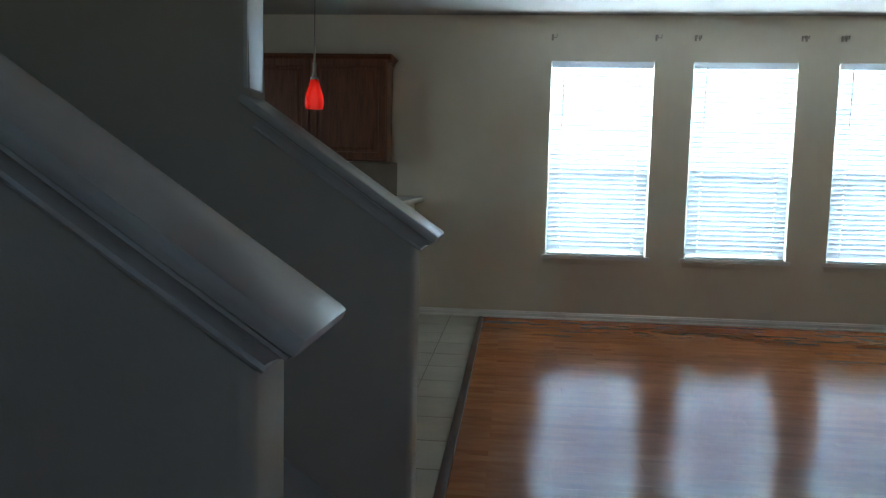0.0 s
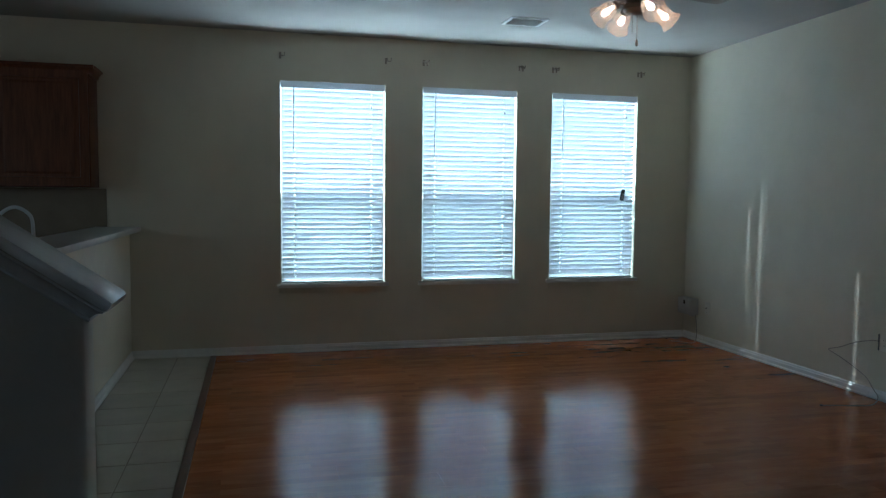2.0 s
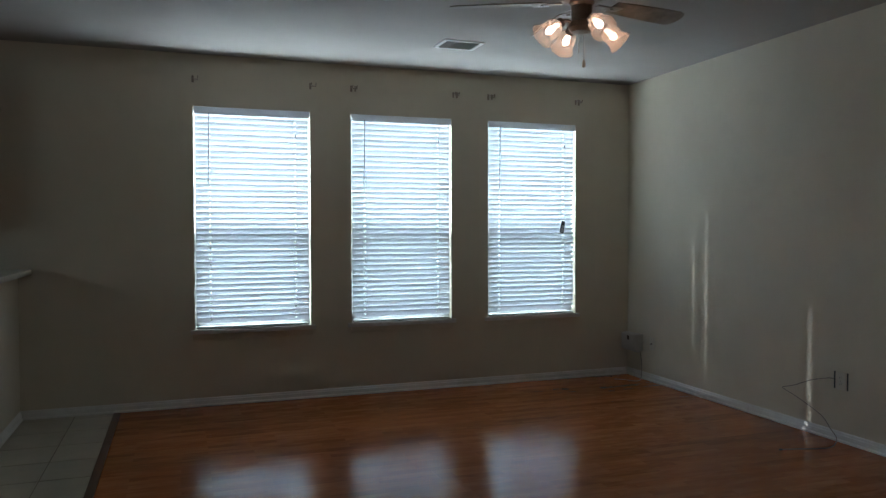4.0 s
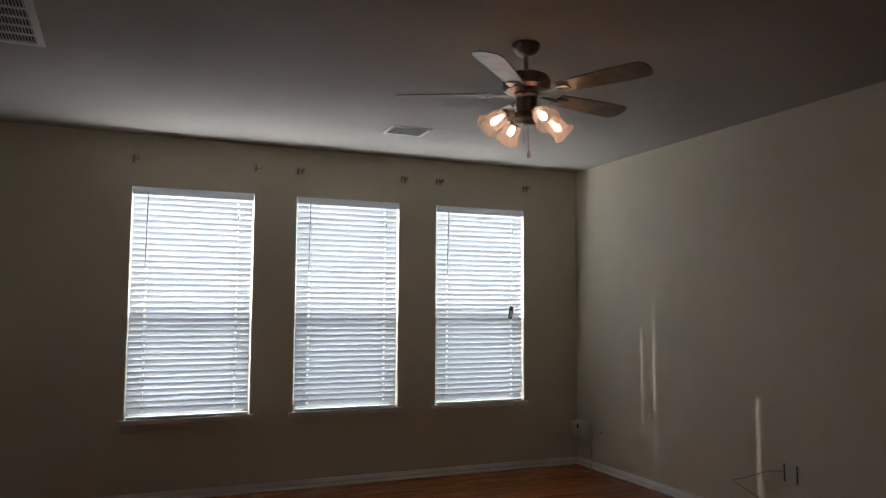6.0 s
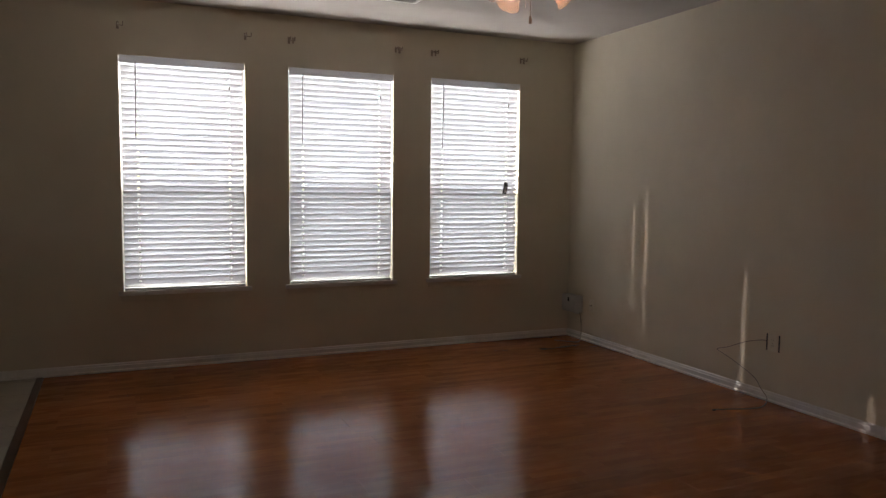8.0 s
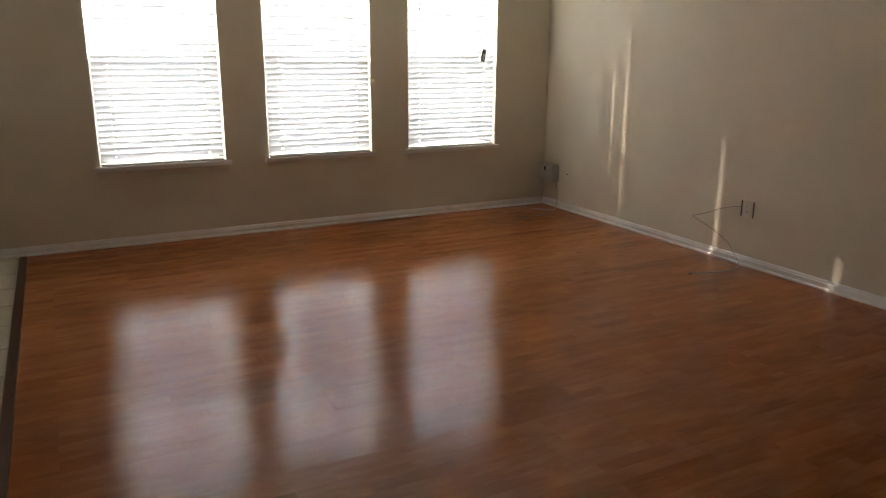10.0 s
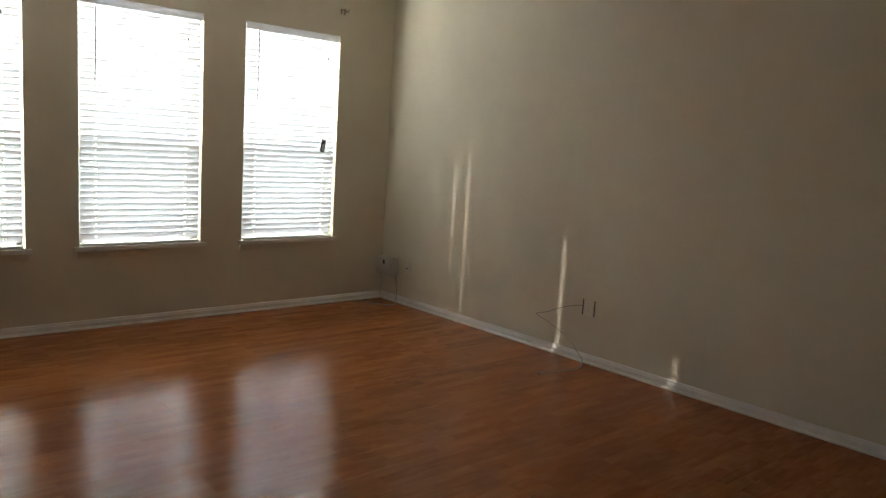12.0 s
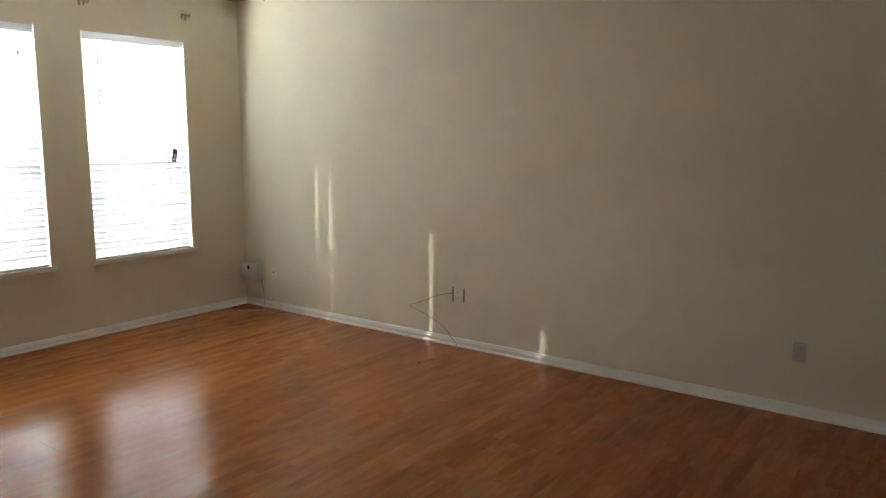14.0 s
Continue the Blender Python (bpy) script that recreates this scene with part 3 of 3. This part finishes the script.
def blind(n, a, b):
    t = thing("window_blind", "white slatted blind, lowered and nearly closed, inside the window opening", "blind", ((a + b) / 2, 0.0245, SILL), "window blinds")
    hx = (b - a) / 2
    h = HEAD - SILL
    boxed("headrail", (-hx + 0.006, hx - 0.006, -0.012, 0.026, h - 0.022, h - 0.002), RAILV, t, 0.002)
    boxed("valance", (-hx + 0.003, hx - 0.003, -0.0245, -0.022, h - 0.058, h - 0.001), SLAT, t, 0.001)
    me = slat_mesh("slat", hx - 0.0105, (-hx + 0.12, hx - 0.12))
    # Extra end slot, made up to throw sun dots on the east wall.
    sun_slotted = slat_mesh("slat", hx - 0.0107, (-hx + 0.12, hx - 0.12, hx - 0.0225))
    top = h - 0.055
    count = int((top - 0.045) / PITCH) + 1
    rnd = random.Random(n)
    for k in range(count):
        z = SILL + top - k * PITCH
        s = new("slat", sun_slotted if n == 2 and (1.30 < z < 1.92 or 1.05 < z < 1.27 or 0.61 < z < 0.74) else me)
        s.parent = t
        s.location = (rnd.uniform(-0.001, 0.001), 0, top - k * PITCH)
        s.rotation_euler = (radians(-TILT + rnd.uniform(-0.8, 0.8)), 0, rnd.uniform(-0.0005, 0.0005))
    boxed("bottom_rail", (-hx + 0.014, hx - 0.014, -0.024, 0.024, 0.018, 0.034), RAILV, t, 0.004)
    for x in (-hx + 0.12, hx - 0.12):
        for y in (-0.0245, 0.0245):
            bm = bmesh.new()
            tube(bm, [(x + 0.011, y, 0.03), (x + 0.011, y, h - 0.02)], 0.0007, 5)
            part("ladder_cord", bm, RAILV, t)
    bm = bmesh.new()
    tube(bm, [(-hx + 0.115, -0.030, h - 0.05), (-hx + 0.112, -0.034, h - 0.35), (-hx + 0.108, -0.033, h - 0.60)], 0.0042, 6)
    part("tilt_wand", bm, WAND, t, "thin dark hanging tilt wand", True)
    bm = bmesh.new()
    lathe(bm, [(0.002, h - 0.215), (0.006, h - 0.213), (0.005, h - 0.195), (0.002, h - 0.188)], 10, Matrix.Translation((hx - 0.12, -0.034, 0)))
    part("cord_tassel", bm, DARK_PLASTIC, t, "small dark cord tassel", True)
    bm = bmesh.new()
    tube(bm, [(hx - 0.12, -0.034, h - 0.19), (hx - 0.12, -0.03, h - 0.046)], 0.0008, 5)
    part("lift_cord", bm, RAILV, t)
    return t


for n, (a, b) in enumerate(WINDOWS):
    window(n + 1, a, b)
    window_sill(a, b)
    blind(n, a, b)


def curtain_bracket(x, flip):
    c = thing("curtain_bracket", "small dark metal curtain rod bracket on the wall over a window", "bracket", (x, 0, 2.546), "curtain rod brackets")
    boxed("plate", (-0.009, 0.009, -0.004, -0.0005, -0.026, 0.026), BRONZE, c, 0.001)
    bm = bmesh.new()
    tube(bm, curve_points([(0, -0.003, 0.008), (0, -0.035, 0.008), (0, -0.06, 0.002), (0, -0.072, 0.016)], 4), 0.004, 6)
    part("arm", bm, BRONZE, c, "", True)
    bm = bmesh.new()
    tube(bm, [(0, -0.066, -0.01), (0.034 * flip, -0.066, -0.012), (0.036 * flip, -0.066, 0.018)], 0.004, 6)
    part("hook", bm, BRONZE, c, "", True)
    if x > -2.9:
        bm = bmesh.new()
        tube(bm, [(0.034 * flip, -0.003, 0.012), (0.034 * flip, -0.062, 0.010), (0.034 * flip, -0.066, -0.014)], 0.005, 6)
        box(bm, 0.034 * flip - 0.007, 0.034 * flip + 0.007, -0.004, -0.0005, -0.022, 0.024, 0.001)
        part("second_arm", bm, BRONZE, c, "", True)
    return c


for x, f in ((-3.916, 1), (-3.010, 1), (-2.672, 1), (-1.738, -1), (-1.442, 1), (-0.536, -1)):
    curtain_bracket(x, f)

sensor = thing("window_tag", "dark grey plastic tag leaning against the white window blind", "tag", (-0.715, -0.002, 1.345))
boxed("tag_body", (-0.020, 0.020, -0.006, 0.0, 0.0, 0.110), DARK_PLASTIC, sensor, 0.003, "", Matrix.Rotation(radians(10), 4, "Y"))
boxed("tag_face", (-0.009, 0.009, -0.0075, -0.0062, 0.014, 0.070), GREY_PLASTIC, sensor, 0, "", Matrix.Rotation(radians(10), 4, "Y"))


# ---- ceiling things ----
FAN = (-2.160, -2.870)


def ceiling_fan(x, y):
    f = thing("ceiling_fan", "five-bladed brown metal ceiling fan with four lit glass shades", "ceiling fan", (x, y, CEIL))
    bm = bmesh.new()
    lathe(bm, [(0.066, -0.001), (0.068, -0.012), (0.060, -0.035), (0.040, -0.058), (0.018, -0.066)], 28)
    part("canopy", bm, BRONZE, f, "", True)
    bm = bmesh.new()
    lathe(bm, [(0.012, -0.06), (0.012, -0.15)], 14)
    part("downrod", bm, NICKEL, f, "", True)
    bm = bmesh.new()
    lathe(bm, [(0.020, -0.135), (0.070, -0.150), (0.108, -0.168), (0.118, -0.190), (0.118, -0.222), (0.105, -0.240), (0.070, -0.250)], 36)
    part("motor_housing", bm, BRONZE, f, "", True)
    bm = bmesh.new()
    lathe(bm, [(0.060, -0.249), (0.062, -0.262), (0.052, -0.275), (0.050, -0.345), (0.064, -0.355), (0.066, -0.380), (0.052, -0.400), (0.02, -0.408)], 28)
    part("switch_housing", bm, BRONZE, f, "", True)
    for k in range(5):
        ang = radians(FAN_TURN + 72 * k)
        m = Matrix.Rotation(ang, 4, "Z")
        bm = bmesh.new()
        box(bm, 0.095, 0.20, -0.014, 0.014, -0.262, -0.256, 0.001, m)
        box(bm, 0.17, 0.24, -0.035, 0.035, -0.262, -0.257, 0.002, m)
        lathe(bm, [(0.010, -0.268), (0.010, -0.256)], 8, m @ Matrix.Translation((0.19, 0, 0)))
        part("blade_iron", bm, NICKEL, f, "", True)
        bm = bmesh.new()
        pitch = Matrix.Translation((0, 0, -0.252)) @ Matrix.Rotation(radians(-12), 4, "X")
        outline = [(0.19, -0.050), (0.30, -0.058), (0.50, -0.068), (0.60, -0.069), (0.63, -0.058), (0.645, -0.03), (0.648, 0), (0.645, 0.03), (0.63, 0.058), (0.60, 0.069), (0.50, 0.068), (0.30, 0.058), (0.19, 0.050)]
        lo = [bm.verts.new(m @ pitch @ Vector((u, v, -0.003))) for u, v in outline]
        hi = [bm.verts.new(m @ pitch @ Vector((u, v, 0.003))) for u, v in outline]
        c = len(outline)
        bm.faces.new(lo)
        bm.faces.new(hi)
        for i in range(c):
            bm.faces.new((lo[i], lo[(i + 1) % c], hi[(i + 1) % c], hi[i]))
        part("blade", bm, BLADE, f, "light wood-coloured blade")
    for k in range(4):
        ang = radians(LAMP_TURN + 90 * k)
        m = Matrix.Rotation(ang, 4, "Z") @ Matrix.Translation((0.112, 0, -0.362)) @ Matrix.Rotation(radians(180 - 54), 4, "Y")
        bm = bmesh.new()
        tube(bm, [Matrix.Rotation(ang, 4, "Z") @ Vector(p) for p in curve_points([(0.045, 0, -0.365), (0.075, 0, -0.350), (0.100, 0, -0.354), (0.112, 0, -0.364)], 4)], 0.008, 8)
        part("lamp_arm", bm, BRONZE, f, "", True)
        bm = bmesh.new()
        lathe(bm, [(0.014, -0.012), (0.024, -0.006), (0.026, 0.014), (0.022, 0.018)], 18, m)
        part("socket", bm, BRONZE, f, "", True)
        bm = bmesh.new()
        prof = [(0.024, 0.010), (0.034, 0.020), (0.045, 0.045), (0.047, 0.070), (0.046, 0.090), (0.052, 0.110), (0.064, 0.125)]
        lathe(bm, prof, 28, m, False)
        lathe(bm, [(r - 0.0025, z) for r, z in prof], 28, m, False)
        part("lamp_shade", bm, SHADE, f, "bell-shaped frosted glass shade", True)
        bm = bmesh.new()
        lathe(bm, [(0.009, 0.018), (0.011, 0.035), (0.016, 0.055), (0.019, 0.070), (0.016, 0.085), (0.008, 0.094), (0.002, 0.096)], 16, m)
        part("bulb", bm, BULB, f, "", True)
        lamp = bpy.data.lights.new("fan_lamp", "POINT")
        lamp.energy, lamp.color, lamp.shadow_soft_size = 0.35, (1.0, 0.60, 0.36), 0.03
        lo = new("fan_lamp", lamp)
        lo.location = Vector((x, y, CEIL)) + (m @ Vector((0, 0, 0.135)))
    bm = bmesh.new()
    tube(bm, [(0.012, 0, -0.400), (0.013, 0, -0.535)], 0.0022, 6)
    tube(bm, [(-0.012, 0.006, -0.400), (-0.013, 0.006, -0.50)], 0.0022, 6)
    part("pull_chain", bm, NICKEL, f, "", True)
    bm = bmesh.new()
    lathe(bm, [(0.003, -0.572), (0.009, -0.566), (0.007, -0.545), (0.003, -0.532)], 12, Matrix.Translation((0.013, 0, 0)))
    part("chain_pull", bm, BRONZE, f, "", True)
    return f


FAN_TURN, LAMP_TURN = 9, -2
ceiling_fan(*FAN)


def ceiling_register(x0, x1, y0, y1):
    r = thing("ceiling_register", "white metal ceiling air register with angled louvres", "air vent", ((x0 + x1) / 2, (y0 + y1) / 2, CEIL))
    hx, hy = (x1 - x0) / 2, (y1 - y0) / 2
    bm = bmesh.new()
    f = 0.028
    for d in ((-hx, hx, -hy, -hy + f), (-hx, hx, hy - f, hy), (-hx, -hx + f, -hy + f, hy - f), (hx - f, hx, -hy + f, hy - f), (-0.006 - hx * 0.35, 0.006 - hx * 0.35, -hy + f, hy - f)):
        box(bm, *d, -0.010, -0.0005, 0.002)
    part("frame", bm, WHITE, r, "", True)
    # Black sheet for the shade of the duct; the ceiling is not cut.
    boxed("duct_shade", (-hx + f, hx - f, -hy + f, hy - f, -0.003, -0.0006), DARK, r)
    for k in range(7):
        y = -hy + f + (k + 0.5) * (2 * hy - 2 * f) / 7
        bm = bmesh.new()
        m = Matrix.Translation((0, y, -0.009)) @ Matrix.Rotation(radians(42), 4, "X")
        box(bm, -hx + f + 0.002, hx - f - 0.002, -0.009, 0.009, -0.0007, 0.0007, 0, m)
        part("louvre", bm, WHITE, r)
    return r


ceiling_register(-2.228, -1.918, -1.065, -0.820)


def return_grille(x0, x1, y0, y1):
    r = thing("return_air_grille", "white metal return air grille with fine louvres in the ceiling", "air vent", ((x0 + x1) / 2, (y0 + y1) / 2, CEIL))
    hx, hy = (x1 - x0) / 2, (y1 - y0) / 2
    bm = bmesh.new()
    f = 0.035
    for d in ((-hx, hx, -hy, -hy + f), (-hx, hx, hy - f, hy), (-hx, -hx + f, -hy + f, hy - f), (hx - f, hx, -hy + f, hy - f)):
        box(bm, *d, -0.012, -0.0005, 0.003)
    for k in range(1, 6):
        y = -hy + f + k * (2 * hy - 2 * f) / 6
        box(bm, -hx + f, hx - f, y - 0.008, y + 0.008, -0.009, -0.003)
    part("frame", bm, WHITE, r, "", True)
    # Shade behind the louvres, put in as a black sheet.
    boxed("grille_shade", (-hx + f, hx - f, -hy + f, hy - f, -0.002, -0.0006), DARK, r)
    n = int((2 * hx - 2 * f) / 0.0135)
    for k in range(n):
        x = -hx + f + (k + 0.5) * (2 * hx - 2 * f) / n
        bm = bmesh.new()
        m = Matrix.Translation((x, 0, -0.006)) @ Matrix.Rotation(radians(35), 4, "Y")
        box(bm, -0.005, 0.005, -hy + f, hy - f, -0.0006, 0.0006, 0, m)
        part("louvre", bm, GREY_PLASTIC, r)
    return r


return_grille(-4.86, -4.35, -2.64, -1.875)


# ---- things on the end wall ----
def wall_box():
    b = thing("wall_box", "pale grey plastic utility box low in the corner, dark slot", "utility box", (0, -0.140, 0.250))
    bm = bmesh.new()
    box(bm, -0.084, -0.001, -0.112, 0.112, 0.0, 0.160, 0.010)
    part("case", bm, GREY_PLASTIC, b, "", True)
    boxed("cover", (-0.092, -0.0845, -0.106, 0.106, 0.012, 0.152), GREY_PLASTIC, b, 0.003)
    boxed("slot", (-0.0945, -0.0922, -0.020, 0.004, 0.100, 0.138), DARK, b)
    boxed("bottom_clip", (-0.050, -0.020, -0.09, -0.03, -0.012, -0.0005), GREY_PLASTIC, b, 0.002)
    return b


wall_box()


def plate(y, z, kind):
    names = {"coax": "beige wall plate with a coaxial cable plugged in", "duplex": "beige duplex power outlet on the plain wall", "jack": "small beige phone jack plate low on the wall by the corner", "side": "beige duplex power outlet low on the long plain wall"}
    p = thing("wall_plate", names[kind], "wall outlet", (0, y, z), "wall outlets")
    bm = bmesh.new()
    box(bm, -0.0065, -0.0006, -0.035, 0.035, -0.057, 0.057, 0.003)
    part("cover_plate", bm, OUTLET if kind == "side" else IVORY, p, "", True)
    if kind in ("duplex", "side"):
        for dz in (-0.02, 0.02):
            bm = bmesh.new()
            box(bm, -0.0085, -0.0066, -0.016, 0.016, dz - 0.014, dz + 0.014, 0.0008)
            part("receptacle", bm, OUTLET if kind == "side" else IVORY, p, "", True)
            for dy in (-0.006, 0.006):
                boxed("slot", (-0.0089, -0.0086, dy - 0.001, dy + 0.001, dz - 0.003, dz + 0.006), DARK, p)
    else:
        bm = bmesh.new()
        lathe(bm, [(0.0075, 0), (0.0075, 0.006), (0.0048, 0.0062), (0.0048, 0.018)], 12, Matrix.Translation((-0.0066, 0, 0)) @ Matrix.Rotation(radians(-90), 4, "Y"))
        part("connector", bm, NICKEL, p, "", True)
    for dz in ((0,) if kind in ("duplex", "side") else (-0.042, 0.042)):
        bm = bmesh.new()
        lathe(bm, [(0.003, 0), (0.003, 0.0008)], 8, Matrix.Translation((-0.0087 if kind in ("duplex", "side") else -0.0067, 0, dz)) @ Matrix.Rotation(radians(-90), 4, "Y"))
        part("screw", bm, NICKEL, p)
    return p


plate(-0.395, 0.340, "jack")
plate(-2.439, 0.394, "duplex")
plate(-4.784, 0.372, "side")
# Thin dark lines at both sides of the duplex plate.
for y in (-2.390, -2.490):
    tagged(boxed("outlet_side_strip", (-0.009, -0.0006, y - 0.0022, y + 0.0022, 0.340, 0.452), DARK_PLASTIC), "thin dark strip beside the power outlet", "trim")


def cable(name, ctrl, r, label, plug=True):
    c = thing(name, label, "cable", ctrl[0])
    o = Vector(ctrl[0])
    bm = bmesh.new()
    tube(bm, [p - o for p in curve_points(ctrl, 8)], r, 8)
    part("jacket", bm, CABLE, c, "", True)
    if plug:
        e, d = Vector(ctrl[-1]), (Vector(ctrl[-1]) - Vector(ctrl[-2])).normalized()
        bm = bmesh.new()
        lathe(bm, [(0.0055, 0), (0.0055, 0.016), (0.004, 0.020)], 10, Matrix.Translation(e - o) @ d.to_track_quat("Z", "Y").to_matrix().to_4x4())
        part("plug", bm, DARK_PLASTIC, c, "", True)
    return c


cable("coax_cable", [(-0.004, -2.385, 0.402), (-0.04, -2.36, 0.402), (-0.08, -2.27, 0.375), (-0.10, -2.15, 0.320), (-0.10, -2.065, 0.293), (-0.10, -2.045, 0.284), (-0.098, -2.060, 0.274), (-0.08, -2.17, 0.232), (-0.05, -2.33, 0.15), (-0.04, -2.39, 0.08),
                      (-0.08, -2.48, 0.04), (-0.16, -2.52, 0.006), (-0.28, -2.52, 0.006), (-0.42, -2.48, 0.006), (-0.50, -2.46, 0.006)], 0.0032, "thin off-white coaxial cable looping from the wall to the floor")
cable("corner_cable", [(-0.045, -0.27, 0.258), (-0.035, -0.28, 0.15), (-0.05, -0.30, 0.03), (-0.12, -0.35, 0.005), (-0.20, -0.28, 0.005), (-0.27, -0.20, 0.005)], 0.003, "thin white cable hanging from the utility box to the floor", False)
cable("floor_cable", [(-0.42, -0.03, 0.005), (-0.34, -0.06, 0.005), (-0.28, -0.05, 0.005), (-0.24, -0.08, 0.005)], 0.003, "short dark-tipped cable lying by the window wall", True)


# ---- floors: planks and tiles ----
tagged(boxed("floor_transition", (EDGE_X - 0.022, EDGE_X + 0.022, YB + 0.05, -0.024, -0.011, 0.006), EDGE, None, 0.004), "dark wooden transition strip between tile and laminate", "trim", kind="structure")


def piece_mesh(name, w, d, h, bevel, material):
    """A low slab with eased upper edges; origin in the middle of its top."""
    x, y, b = w / 2, d / 2, bevel
    v = [(-x, -y, -h), (x, -y, -h), (x, y, -h), (-x, y, -h), (-x, -y, -b), (x, -y, -b), (x, y, -b), (-x, y, -b), (-x + b, -y + b, 0), (x - b, -y + b, 0), (x - b, y - b, 0), (-x + b, y - b, 0)]
    f = [(3, 2, 1, 0), (8, 9, 10, 11)]
    for k in range(4):
        j = (k + 1) % 4
        f += [(k, j, 4 + j, 4 + k), (4 + k, 4 + j, 8 + j, 8 + k)]
    me = bpy.data.meshes.new(name)
    me.from_pydata(v, [], f)
    me.materials.append(material)
    return me


floor_ob = bpy.data.objects["floor"]
PW, PL = 0.1905, 1.29
x_lo, x_hi = EDGE_X + 0.023, -0.002
rows = int((0 - YB) / PW)
meshes = {}
rnd = random.Random(4)
for r in range(rows):
    y = -0.003 - (r + 0.5) * PW
    x = x_lo
    first = PL * ((r * 0.37) % 1.0)
    ends = []
    e = x_lo + (first if first > 0.2 else first + 0.4)
    while e < x_hi:
        ends.append(e)
        e += PL
    if ends and x_hi - ends[-1] < 0.15:
        ends.pop()
    ends.append(x_hi)
    for e in ends:
        w = round(e - x, 3)
        if w not in meshes:
            meshes[w] = piece_mesh("plank", w - 0.0003, PW - 0.0003, 0.010, 0.0003, LAMINATE)
        p = new("plank", meshes[w])
        p.parent = floor_ob
        p.location = ((x + e) / 2, y, -0.0)
        x = e

TS = 0.360
tile_me = piece_mesh("tile", TS - 0.006, TS - 0.006, 0.009, 0.0015, TILE)
grout = tagged(boxed("tile_bed", (XL + 0.001, EDGE_X - 0.0225, YB + 0.001, -0.001, -0.0115, -0.004), GROUT), "pale cement grout bed under the floor tiles", "floor", kind="structure")
for i in range(-1, 3):
    for j in range(-1, 24):
        x = -4.770 - TS * (i + 0.5)
        y = -0.092 - TS * (j + 0.5)
        x0, x1 = x - TS / 2, x + TS / 2
        if x1 > EDGE_X - 0.024:
            x1 = EDGE_X - 0.024
        if x0 < BARX - 0.3:
            continue
        y1 = min(y + TS / 2, 0.0)
        d = TS if j >= 0 else 0.092
        y = y1 - d / 2
        key = ("t", round(x1 - x0, 3), j < 0)
        if key not in meshes:
            meshes[key] = piece_mesh("tile", x1 - x0 - 0.006, d - 0.006, 0.009, 0.0015, TILE)
        p = new("tile", meshes[key])
        p.parent = grout
        p.location = ((x0 + x1) / 2, y, 0.0)
